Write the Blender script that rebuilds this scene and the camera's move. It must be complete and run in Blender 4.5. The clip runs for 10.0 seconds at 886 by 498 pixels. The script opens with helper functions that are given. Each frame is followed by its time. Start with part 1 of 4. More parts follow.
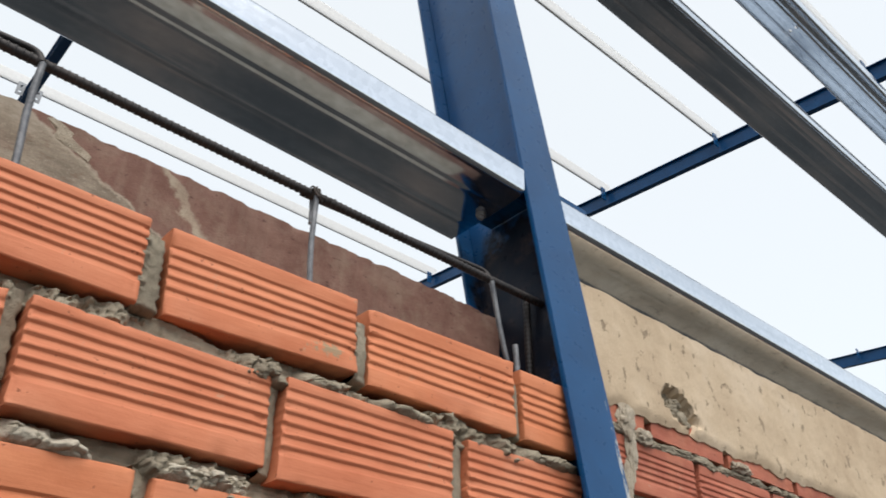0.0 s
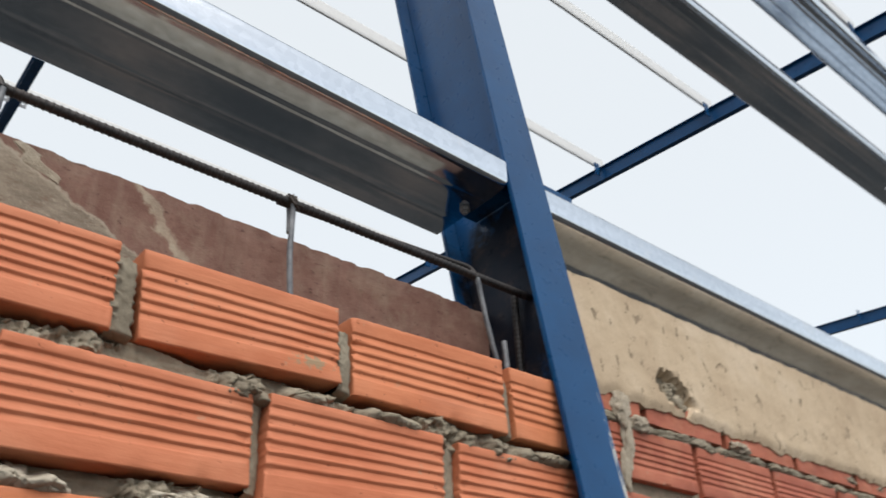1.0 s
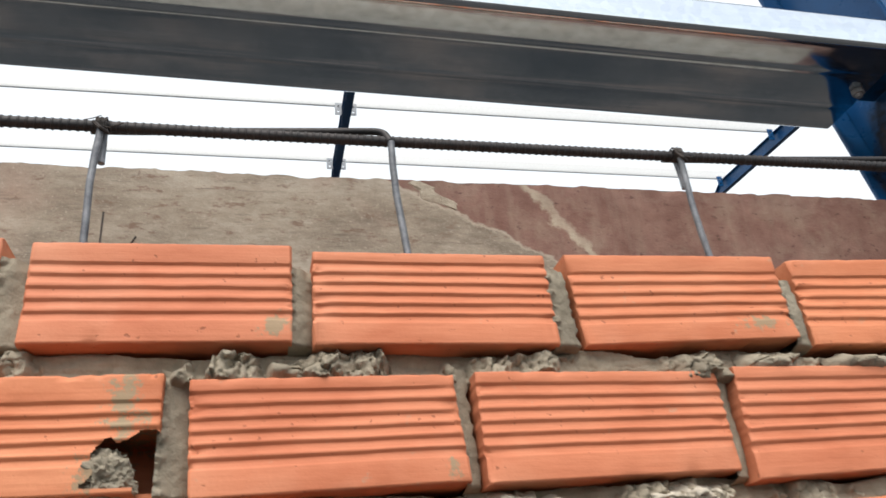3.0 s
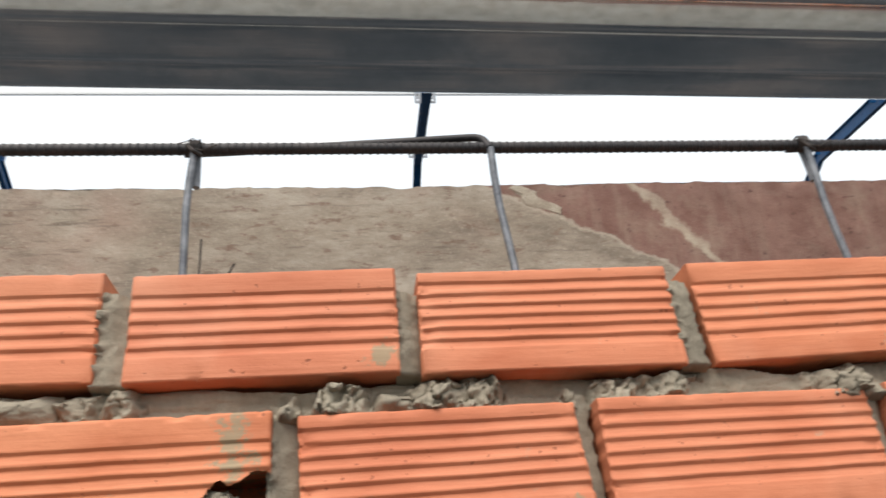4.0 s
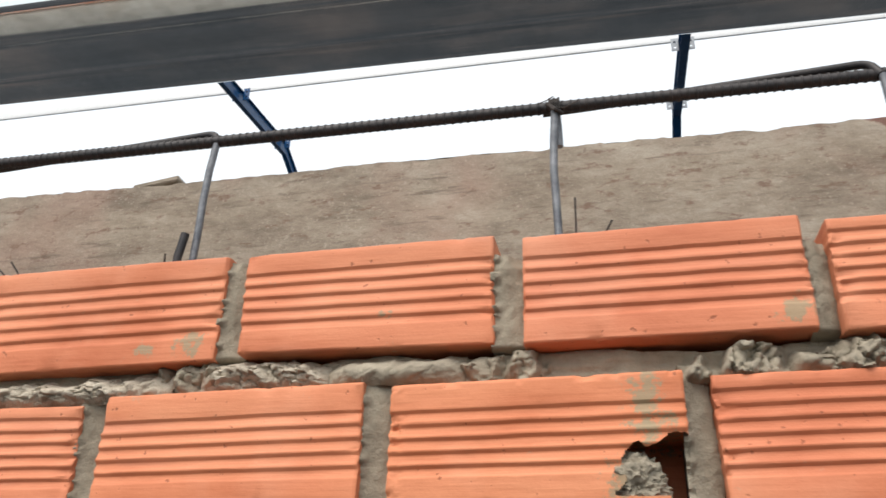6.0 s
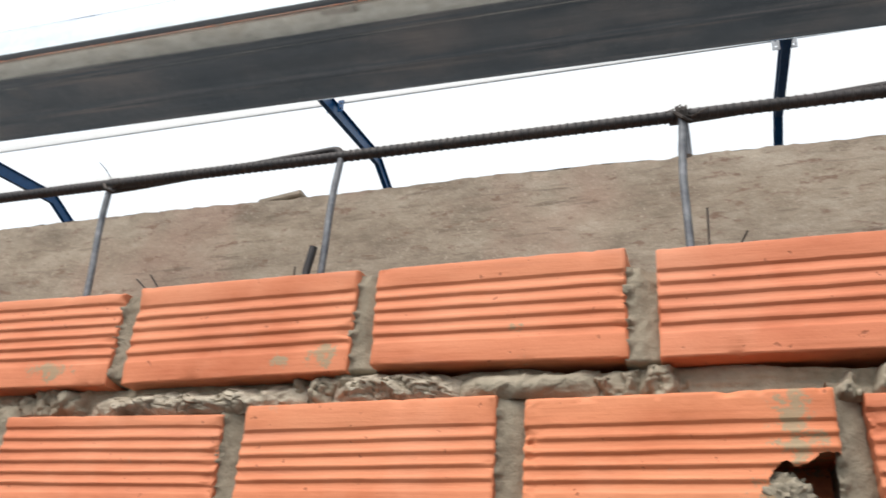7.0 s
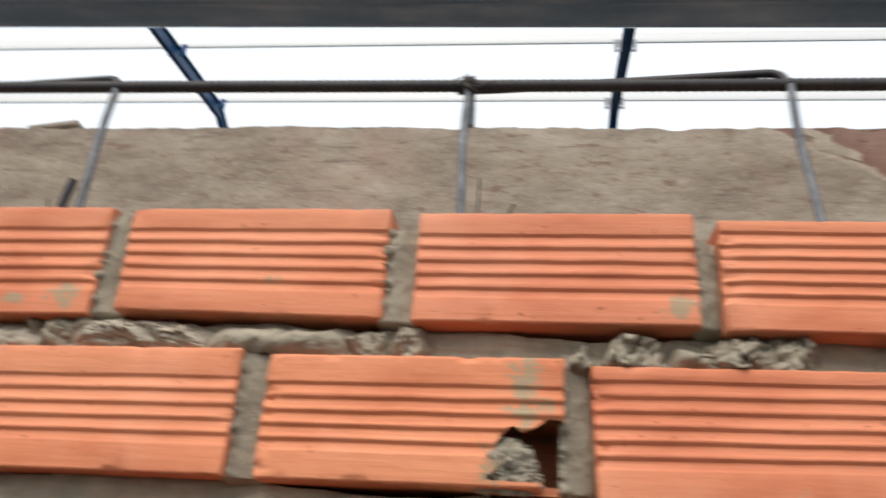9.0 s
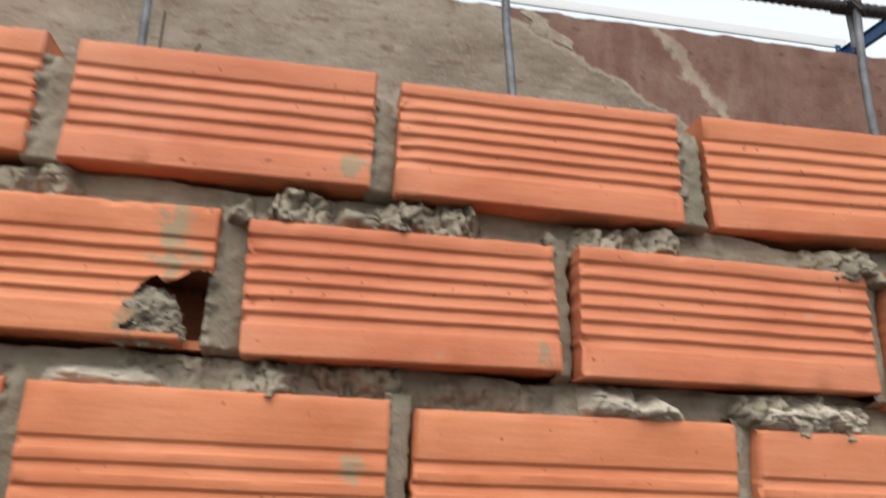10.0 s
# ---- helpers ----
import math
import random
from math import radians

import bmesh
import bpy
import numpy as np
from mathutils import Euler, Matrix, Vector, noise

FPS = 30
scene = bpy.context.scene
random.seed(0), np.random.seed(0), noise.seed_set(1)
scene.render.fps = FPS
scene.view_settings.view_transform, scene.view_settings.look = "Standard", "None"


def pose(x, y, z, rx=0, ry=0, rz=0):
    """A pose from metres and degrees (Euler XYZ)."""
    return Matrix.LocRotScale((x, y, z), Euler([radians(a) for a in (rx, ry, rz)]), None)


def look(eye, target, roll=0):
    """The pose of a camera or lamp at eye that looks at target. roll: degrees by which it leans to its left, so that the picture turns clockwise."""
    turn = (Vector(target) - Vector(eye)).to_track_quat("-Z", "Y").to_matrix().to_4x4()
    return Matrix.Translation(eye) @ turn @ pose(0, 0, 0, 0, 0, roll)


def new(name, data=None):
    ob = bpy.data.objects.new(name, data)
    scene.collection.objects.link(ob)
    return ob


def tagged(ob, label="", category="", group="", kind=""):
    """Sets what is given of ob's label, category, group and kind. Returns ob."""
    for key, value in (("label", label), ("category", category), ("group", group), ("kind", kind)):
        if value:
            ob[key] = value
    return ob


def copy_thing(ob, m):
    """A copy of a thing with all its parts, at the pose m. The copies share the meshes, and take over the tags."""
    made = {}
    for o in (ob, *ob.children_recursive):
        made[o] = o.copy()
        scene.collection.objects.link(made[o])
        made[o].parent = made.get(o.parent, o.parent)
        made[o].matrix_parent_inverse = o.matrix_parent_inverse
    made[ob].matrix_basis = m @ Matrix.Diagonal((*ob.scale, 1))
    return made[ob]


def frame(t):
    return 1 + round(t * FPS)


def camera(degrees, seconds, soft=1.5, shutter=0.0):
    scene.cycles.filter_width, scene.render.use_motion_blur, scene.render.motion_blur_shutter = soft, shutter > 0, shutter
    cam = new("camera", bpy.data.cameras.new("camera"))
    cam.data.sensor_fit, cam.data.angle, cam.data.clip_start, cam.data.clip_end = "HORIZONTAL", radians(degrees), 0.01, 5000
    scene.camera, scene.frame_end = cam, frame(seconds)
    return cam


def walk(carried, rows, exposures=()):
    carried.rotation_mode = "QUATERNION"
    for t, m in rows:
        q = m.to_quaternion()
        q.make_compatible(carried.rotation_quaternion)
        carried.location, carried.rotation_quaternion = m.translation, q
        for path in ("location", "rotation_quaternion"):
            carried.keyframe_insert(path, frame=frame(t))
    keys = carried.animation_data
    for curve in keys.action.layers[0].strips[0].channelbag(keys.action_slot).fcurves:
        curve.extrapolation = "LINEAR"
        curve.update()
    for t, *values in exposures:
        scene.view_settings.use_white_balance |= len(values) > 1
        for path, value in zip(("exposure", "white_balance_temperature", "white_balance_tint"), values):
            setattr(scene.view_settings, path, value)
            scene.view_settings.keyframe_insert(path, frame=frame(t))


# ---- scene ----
cam = camera(56.8, 10.0, soft=1.6, shutter=0.45)
PATH = [
    (0, (0.489, -0.683, 1.951), (1.575, 0.603, 3.029), 1.7),
    (0.5, (0.499, -0.691, 1.955), (1.634, 0.547, 3.041), 0.5),
    (1, (0.504, -0.699, 1.978), (1.608, 0.603, 3.019), -1.4),
    (1.5, (0.483, -0.717, 1.999), (1.38, 0.748, 3.024), -4.0),
    (2, (0.471, -0.712, 1.998), (1.162, 0.872, 3.005), -5.2),
    (2.5, (0.453, -0.684, 2.019), (0.956, 1.01, 2.955), -4.8),
    (2.7, (0.448, -0.676, 2.031), (0.904, 1.041, 2.95), -4.8),
    (3.8, (0.427, -0.634, 2.107), (0.719, 1.137, 2.99), -4.3),
    (4, (0.427, -0.632, 2.105), (0.642, 1.15, 2.986), -4.2),
    (4.5, (0.415, -0.634, 2.101), (0.429, 1.151, 3.003), -4.1),
    (5, (0.368, -0.636, 2.097), (0.185, 1.149, 2.981), -2.7),
    (6.5, (0.301, -0.606, 2.119), (-0.182, 1.165, 2.913), 2.5),
    (7, (0.283, -0.625, 2.116), (-0.321, 1.096, 2.937), 3.5),
    (7.5, (0.27, -0.627, 2.115), (-0.43, 1.054, 2.943), 4.0),
    (8, (0.266, -0.622, 2.117), (-0.456, 1.055, 2.933), 4.1),
    (8.5, (0.302, -0.619, 2.118), (-0.264, 1.12, 2.928), 4.1),
    (9, (0.341, -0.593, 2.115), (0.111, 1.235, 2.892), 3.8),
    (9.5, (0.4, -0.591, 2.115), (0.497, 1.286, 2.798), 3.3),
    (10, (0.443, -0.56, 2.106), (0.698, 1.346, 2.657), 3.5),
]
walk(cam, [(t, look(eye, target, roll)) for t, eye, target, roll in PATH], [(0.0, 0.34), (0.5, 0.28), (1.0, 0.24), (1.5, 0.56), (2.0, 0.69), (2.5, 0.64), (5.0, 0.66), (8.0, 0.67), (9.0, 0.55), (10.0, 0.46)])

# ---------------------------------------------------------------- light
SUN_EL, SUN_AZ = 56.0, 200.0          # the sun stands high behind the camera, veiled by thin cloud
world = bpy.data.worlds.new("world")
scene.world = world
world.use_nodes = True
wn, wl = world.node_tree.nodes, world.node_tree.links
sky = wn.new("ShaderNodeTexSky")
sky.sky_type, sky.sun_disc = "NISHITA", False
sky.sun_elevation, sky.sun_rotation = radians(SUN_EL), radians(SUN_AZ)
sky.air_density, sky.dust_density, sky.ozone_density = 1.0, 3.0, 1.0
veil = wn.new("ShaderNodeMix")          # thin, even cloud over the whole sky
veil.data_type = "RGBA"
veil.inputs["Factor"].default_value = 0.6
veil.inputs["B"].default_value = (6.6, 6.75, 6.5, 1)
wl.new(sky.outputs[0], veil.inputs["A"])
wl.new(veil.outputs["Result"], wn["Background"].inputs["Color"])
wn["Background"].inputs["Strength"].default_value = 0.158
sun = new("sun", bpy.data.lights.new("sun", "SUN"))
sun.data.energy, sun.data.angle, sun.data.color = 1.7, radians(45), (1.0, 0.95, 0.88)
az, el = radians(SUN_AZ), radians(SUN_EL)
sun.matrix_world = look((math.sin(az) * math.cos(el) * 30, math.cos(az) * math.cos(el) * 30, math.sin(el) * 30), (0, 0, 0))


# ---------------------------------------------------------------- materials
def material(name, rough=0.8, metal=0.0, spec=0.5):
    m = bpy.data.materials.new(name)
    m.use_nodes = True
    b = m.node_tree.nodes["Principled BSDF"]
    b.inputs["Roughness"].default_value = rough
    b.inputs["Metallic"].default_value = metal
    b.inputs["Specular IOR Level"].default_value = spec
    return m, m.node_tree.nodes, m.node_tree.links, b


def place(n, l, scale=(1, 1, 1)):
    """World place as texture vector, so that alike pieces differ."""
    g = n.new("ShaderNodeNewGeometry")
    v = n.new("ShaderNodeVectorMath")
    v.operation = "MULTIPLY"
    v.inputs[1].default_value = scale
    l.new(g.outputs["Position"], v.inputs[0])
    return v.outputs[0]


def grain(n, l, vec, scale, detail=6.0, rough=0.6, warp=0.0):
    t = n.new("ShaderNodeTexNoise")
    t.inputs["Scale"].default_value = scale
    t.inputs["Detail"].default_value = detail
    t.inputs["Roughness"].default_value = rough
    t.inputs["Distortion"].default_value = warp
    l.new(vec, t.inputs["Vector"])
    return t.outputs["Fac"]


def ramp(n, l, fac, *stops):
    r = n.new("ShaderNodeValToRGB")
    while len(r.color_ramp.elements) < len(stops):
        r.color_ramp.elements.new(0.5)
    for e, (p, c) in zip(r.color_ramp.elements, stops):
        e.position = p
        e.color = (*c, 1) if not isinstance(c, float) else (c, c, c, 1)
    l.new(fac, r.inputs["Fac"])
    return r.outputs["Color"]


def mix(n, l, fac, a, b, mode="MIX"):
    m = n.new("ShaderNodeMix")
    m.data_type, m.blend_type = "RGBA", mode
    for socket, v in ((m.inputs["Factor"], fac), (m.inputs["A"], a), (m.inputs["B"], b)):
        if isinstance(v, (int, float)):
            socket.default_value = v
        elif isinstance(v, tuple):
            socket.default_value = (*v, 1)
        else:
            l.new(v, socket)
    return m.outputs["Result"]


def maths(n, l, op, a, b=0.0, c=0.0):
    m = n.new("ShaderNodeMath")
    m.operation = op
    for socket, v in zip(m.inputs, (a, b, c)):
        if isinstance(v, (int, float)):
            socket.default_value = v
        else:
            l.new(v, socket)
    return m.outputs[0]


def bump(n, l, bsdf, height, strength=0.4, distance=0.002):
    b = n.new("ShaderNodeBump")
    b.inputs["Strength"].default_value = strength
    b.inputs["Distance"].default_value = distance
    l.new(height, b.inputs["Height"])
    l.new(b.outputs[0], bsdf.inputs["Normal"])


# smears of mortar on the bricks: x, z, half width, half height
SMEARS = [(0.334, 2.262, 0.013, 0.027), (0.336, 2.238, 0.021, 0.008), (0.316, 2.200, 0.016, 0.016), (0.447, 2.323, 0.014, 0.010), (-0.340, 2.317, 0.026, 0.010), (-0.042, 2.322, 0.014, 0.011), (-0.085, 2.318, 0.012, 0.006), (0.915, 2.330, 0.026, 0.006), (0.130, 2.339, 0.006, 0.003), (0.592, 2.196, 0.008, 0.007), (0.466, 2.110, 0.010, 0.012)]


def brick_material(name, light, mid, dark, dust):
    m, n, l, b = material(name, 0.64, spec=0.30)
    v = place(n, l)
    along = place(n, l, (0.35, 1, 1))
    tone = ramp(n, l, grain(n, l, along, 14, 5), (0.3, dark), (0.5, mid), (0.72, light))
    info = n.new("ShaderNodeObjectInfo")
    hsv = n.new("ShaderNodeHueSaturation")
    l.new(tone, hsv.inputs["Color"])
    l.new(maths(n, l, "MULTIPLY_ADD", info.outputs["Random"], 0.13, 0.935), hsv.inputs["Value"])
    l.new(maths(n, l, "MULTIPLY_ADD", info.outputs["Random"], 0.006, 0.497), hsv.inputs["Hue"])
    fine = grain(n, l, v, 420, 3)
    c = mix(n, l, maths(n, l, "MULTIPLY", fine, 0.25), hsv.outputs[0], dark)
    darkened = ramp(n, l, grain(n, l, place(n, l, (0.25, 1, 2.2)), 16, 3, 0.5), (0.62, 0.0), (0.80, 0.5))
    c = mix(n, l, darkened, c, (0.30, 0.12, 0.085))
    spots = ramp(n, l, grain(n, l, v, 42, 4, 0.65), (0.66, 0.0), (0.74, 1.0))
    c = mix(n, l, maths(n, l, "MULTIPLY", spots, 0.55), c, dust)
    drawn = grain(n, l, place(n, l, (0.05, 1, 1)), 260, 3, 0.6)
    c = mix(n, l, ramp(n, l, drawn, (0.35, 0.22), (0.6, 0.0)), c, dark)
    blush = ramp(n, l, grain(n, l, v, 9, 4, 0.6), (0.52, 0.0), (0.75, 0.35))
    c = mix(n, l, blush, c, (0.70, 0.33, 0.20))
    pits = ramp(n, l, grain(n, l, v, 120, 2), (0.26, 1.0), (0.31, 0.0))
    c = mix(n, l, maths(n, l, "MULTIPLY", pits, 0.6), c, (0.16, 0.045, 0.02))
    for x, z, w, h in SMEARS:
        s = n.new("ShaderNodeVectorMath")
        s.operation = "SUBTRACT"
        s.inputs[1].default_value = (x, 0, z)
        l.new(v, s.inputs[0])
        q = n.new("ShaderNodeVectorMath")
        q.operation = "MULTIPLY"
        q.inputs[1].default_value = (1 / w, 0, 1 / h)
        l.new(s.outputs[0], q.inputs[0])
        r = n.new("ShaderNodeVectorMath")
        r.operation = "LENGTH"
        l.new(q.outputs[0], r.inputs[0])
        d = maths(n, l, "MULTIPLY_ADD", grain(n, l, v, 95, 8, 0.8), 7.0, maths(n, l, "SUBTRACT", r.outputs["Value"], 3.45))
        c = mix(n, l, ramp(n, l, d, (0.55, 0.9), (0.9, 0.0)), c, (0.285, 0.222, 0.135))
    l.new(c, b.inputs["Base Color"])
    height = maths(n, l, "ADD", maths(n, l, "MULTIPLY", fine, 0.35), maths(n, l, "SUBTRACT", maths(n, l, "MULTIPLY_ADD", drawn, 0.7, grain(n, l, along, 60, 4)), pits))
    bump(n, l, b, height, 0.35, 0.0015)
    return m


BRICK = brick_material("fired_clay", (0.66, 0.266, 0.140), (0.60, 0.215, 0.107), (0.45, 0.130, 0.056), (0.36, 0.29, 0.20))
OLD_BRICK = brick_material("old_clay", (0.50, 0.170, 0.105), (0.42, 0.130, 0.078), (0.29, 0.083, 0.050), (0.38, 0.30, 0.22))


def crumb_material(name, light, mid, dark, bumps=0.5, scale=1.0):
    m, n, l, b = material(name, 0.95, spec=0.2)
    v = place(n, l)
    c = ramp(n, l, grain(n, l, v, 22 * scale, 7, 0.65), (0.3, dark), (0.5, mid), (0.7, light))
    sand = grain(n, l, v, 520, 3, 0.7)
    c = mix(n, l, maths(n, l, "MULTIPLY", sand, 0.35), c, dark)
    l.new(c, b.inputs["Base Color"])
    bump(n, l, b, maths(n, l, "ADD", sand, maths(n, l, "MULTIPLY", grain(n, l, v, 130, 6, 0.7), 2.0)), bumps, 0.002)
    return m


MORTAR = crumb_material("cement_mortar", (0.40, 0.352, 0.272), (0.30, 0.262, 0.200), (0.185, 0.158, 0.118))
PALE = crumb_material("pale_lime_mortar", (0.64, 0.59, 0.49), (0.52, 0.47, 0.385), (0.32, 0.28, 0.22), 0.6, 1.5)
CRUST = crumb_material("dry_mortar", (0.58, 0.52, 0.42), (0.47, 0.41, 0.325), (0.31, 0.26, 0.20), 0.7, 2.0)


def steel_material():
    m, n, l, b = material("galvanised_steel", 0.3, 1.0)
    v = place(n, l)
    long = place(n, l, (0.06, 1, 1))
    cells = n.new("ShaderNodeTexVoronoi")
    cells.inputs["Scale"].default_value = 90
    l.new(v, cells.inputs["Vector"])
    spangle = ramp(n, l, cells.outputs["Color"], (0.2, (0.62, 0.67, 0.73)), (0.8, (0.69, 0.74, 0.80)))
    dull = grain(n, l, long, 34, 5)
    c = mix(n, l, ramp(n, l, dull, (0.4, 0.0), (0.7, 0.5)), spangle, (0.45, 0.49, 0.54))
    blot = ramp(n, l, grain(n, l, v, 13, 5), (0.60, 0.0), (0.75, 0.6))
    c = mix(n, l, blot, c, (0.70, 0.70, 0.70))
    l.new(c, b.inputs["Base Color"])
    l.new(maths(n, l, "MULTIPLY_ADD", grain(n, l, v, 30, 5), 0.10, maths(n, l, "MULTIPLY_ADD", blot, 0.12, 0.05)), b.inputs["Roughness"])
    bump(n, l, b, grain(n, l, long, 60, 3), 0.06, 0.002)
    return m


STEEL = steel_material()


def paint_material():
    m, n, l, b = material("blue_enamel", 0.35, 0.0, 0.22)
    v = place(n, l)
    tone = ramp(n, l, grain(n, l, v, 9, 6), (0.3, (0.003, 0.044, 0.130)), (0.7, (0.005, 0.064, 0.180)))
    rust = ramp(n, l, grain(n, l, v, 26, 7, 0.7), (0.70, 0.0), (0.76, 0.8))
    c = mix(n, l, rust, tone, (0.10, 0.06, 0.045))
    # near-black to brown patch with less gloss on the web, behind the front flange
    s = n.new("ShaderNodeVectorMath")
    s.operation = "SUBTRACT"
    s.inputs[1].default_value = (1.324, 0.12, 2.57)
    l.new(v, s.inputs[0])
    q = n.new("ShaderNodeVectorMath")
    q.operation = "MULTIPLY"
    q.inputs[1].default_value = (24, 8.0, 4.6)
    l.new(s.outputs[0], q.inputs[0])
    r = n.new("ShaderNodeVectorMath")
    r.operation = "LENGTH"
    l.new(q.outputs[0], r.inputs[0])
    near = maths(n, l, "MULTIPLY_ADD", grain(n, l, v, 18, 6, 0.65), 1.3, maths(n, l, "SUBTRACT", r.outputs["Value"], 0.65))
    dark_tone = ramp(n, l, grain(n, l, v, 30, 5), (0.3, (0.008, 0.010, 0.014)), (0.55, (0.018, 0.016, 0.017)), (0.75, (0.060, 0.042, 0.031)))
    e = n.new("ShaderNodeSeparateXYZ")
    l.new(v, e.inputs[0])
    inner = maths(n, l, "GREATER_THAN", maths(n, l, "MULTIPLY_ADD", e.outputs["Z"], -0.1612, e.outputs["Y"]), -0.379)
    darkened = maths(n, l, "MULTIPLY", inner, ramp(n, l, near, (0.75, 0.92), (1.05, 0.0)))
    c = mix(n, l, darkened, c, dark_tone)
    l.new(maths(n, l, "MULTIPLY_ADD", darkened, -0.17, 0.22), b.inputs["Specular IOR Level"])
    # the front flange is scraped to bare filler along one edge
    rim = maths(n, l, "MULTIPLY", maths(n, l, "GREATER_THAN", e.outputs["X"], 1.368), maths(n, l, "LESS_THAN", e.outputs["X"], 1.3785))
    low = maths(n, l, "MULTIPLY", maths(n, l, "LESS_THAN", e.outputs["Z"], 2.40), maths(n, l, "LESS_THAN", e.outputs["Y"], 0.0))
    worn = ramp(n, l, grain(n, l, place(n, l, (1, 1, 0.25)), 70, 5, 0.7), (0.50, 0.0), (0.58, 1.0))
    c = mix(n, l, maths(n, l, "MULTIPLY", maths(n, l, "MULTIPLY", rim, low), worn), c, (0.42, 0.42, 0.40))
    l.new(c, b.inputs["Base Color"])
    l.new(maths(n, l, "MULTIPLY_ADD", grain(n, l, v, 50, 5), 0.25, maths(n, l, "MULTIPLY_ADD", rust, 0.4, 0.18)), b.inputs["Roughness"])
    bump(n, l, b, grain(n, l, v, 160, 4), 0.12, 0.001)
    return m


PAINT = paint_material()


def iron_material(name, a, c2, rough, metal):
    m, n, l, b = material(name, rough, metal)
    v = place(n, l)
    l.new(ramp(n, l, grain(n, l, v, 40, 6, 0.7), (0.35, a), (0.68, c2)), b.inputs["Base Color"])
    bump(n, l, b, grain(n, l, v, 500, 3), 0.3, 0.0006)
    return m


REBAR = iron_material("rusty_rebar", (0.012, 0.012, 0.014), (0.036, 0.029, 0.028), 0.55, 0.2)
STIRRUP = iron_material("bare_wire_rod", (0.075, 0.082, 0.095), (0.24, 0.25, 0.265), 0.55, 0.3)
WIRE = iron_material("black_tie_wire", (0.03, 0.03, 0.03), (0.08, 0.06, 0.05), 0.6, 0.5)
ZINC = iron_material("pale_zinc_sheet", (0.66, 0.67, 0.67), (0.74, 0.75, 0.75), 0.4, 0.0)
PLATE = iron_material("zinc_plate", (0.22, 0.24, 0.27), (0.33, 0.35, 0.37), 0.5, 0.0)


def old_plaster_material():
    """Grey-brown render with a patch of faded red paint and a pale scrape."""
    m, n, l, b = material("weathered_render", 0.95, spec=0.2)
    v = place(n, l)
    long = place(n, l, (0.4, 1, 1))
    base = ramp(n, l, grain(n, l, long, 24, 10, 0.78), (0.36, (0.20, 0.165, 0.13)), (0.5, (0.305, 0.258, 0.203)), (0.64, (0.40, 0.35, 0.285)))
    pink = ramp(n, l, grain(n, l, v, 5, 4, 0.6), (0.50, 0.0), (0.66, 0.55))
    base = mix(n, l, pink, base, (0.36, 0.25, 0.20))
    marks = ramp(n, l, grain(n, l, place(n, l, (0.4, 1, 1)), 95, 6, 0.7), (0.56, 0.0), (0.66, 1.0))
    base = mix(n, l, maths(n, l, "MULTIPLY", marks, 0.7), base, (0.17, 0.10, 0.075))
    drag = ramp(n, l, grain(n, l, place(n, l, (0.10, 1, 1)), 130, 5, 0.7), (0.57, 0.0), (0.68, 0.65))
    base = mix(n, l, drag, base, (0.15, 0.12, 0.095))
    specks = ramp(n, l, grain(n, l, v, 260, 3, 0.6), (0.60, 0.0), (0.70, 0.5))
    base = mix(n, l, specks, base, (0.48, 0.42, 0.35))
    red = ramp(n, l, grain(n, l, v, 26, 6, 0.65), (0.3, (0.160, 0.084, 0.067)), (0.7, (0.255, 0.152, 0.123)))
    runs = ramp(n, l, grain(n, l, place(n, l, (1, 1, 0.16)), 30, 5, 0.65), (0.52, 0.0), (0.72, 0.35))
    red = mix(n, l, runs, red, (0.34, 0.265, 0.21))
    dusty = ramp(n, l, grain(n, l, v, 16, 8, 0.75), (0.50, 0.0), (0.66, 0.55))
    red = mix(n, l, dusty, red, (0.30, 0.225, 0.175))
    flecks = ramp(n, l, grain(n, l, place(n, l, (0.6, 1, 1)), 110, 5, 0.7), (0.60, 0.0), (0.68, 0.8))
    red = mix(n, l, flecks, red, (0.085, 0.048, 0.040))
    s = n.new("ShaderNodeSeparateXYZ")
    l.new(v, s.inputs[0])
    wob = maths(n, l, "MULTIPLY_ADD", grain(n, l, v, 30, 8, 0.7), 0.036, -0.018)
    edge = maths(n, l, "ADD", maths(n, l, "MULTIPLY_ADD", s.outputs["X"], 0.53, s.outputs["Z"]), wob)
    patch = ramp(n, l, maths(n, l, "MULTIPLY_ADD", maths(n, l, "SUBTRACT", edge, 2.878), 250.0, 0.5), (0.0, 0.0), (1.0, 1.0))
    c = mix(n, l, patch, base, red)
    rim = ramp(n, l, maths(n, l, "ABSOLUTE", maths(n, l, "SUBTRACT", edge, 2.8765)), (0.0008, 0.6), (0.0026, 0.0))
    c = mix(n, l, rim, c, (0.47, 0.41, 0.33))
    line = maths(n, l, "ABSOLUTE", maths(n, l, "ADD", maths(n, l, "MULTIPLY_ADD", s.outputs["X"], 1.30, s.outputs["Z"]), maths(n, l, "MULTIPLY_ADD", wob, 2.2, -3.548)))
    scrape = ramp(n, l, maths(n, l, "MULTIPLY", line, 40.0), (0.25, 1.0), (0.65, 0.0))
    c = mix(n, l, maths(n, l, "MULTIPLY", scrape, maths(n, l, "MULTIPLY", grain(n, l, v, 60, 5), 1.4)), c, (0.45, 0.39, 0.30))
    l.new(c, b.inputs["Base Color"])
    bump(n, l, b, maths(n, l, "ADD", grain(n, l, v, 320, 4, 0.7), maths(n, l, "MULTIPLY", grain(n, l, place(n, l, (0.5, 1, 1)), 70, 7, 0.7), 1.2)), 0.4, 0.003)
    return m


OLD_RENDER = old_plaster_material()


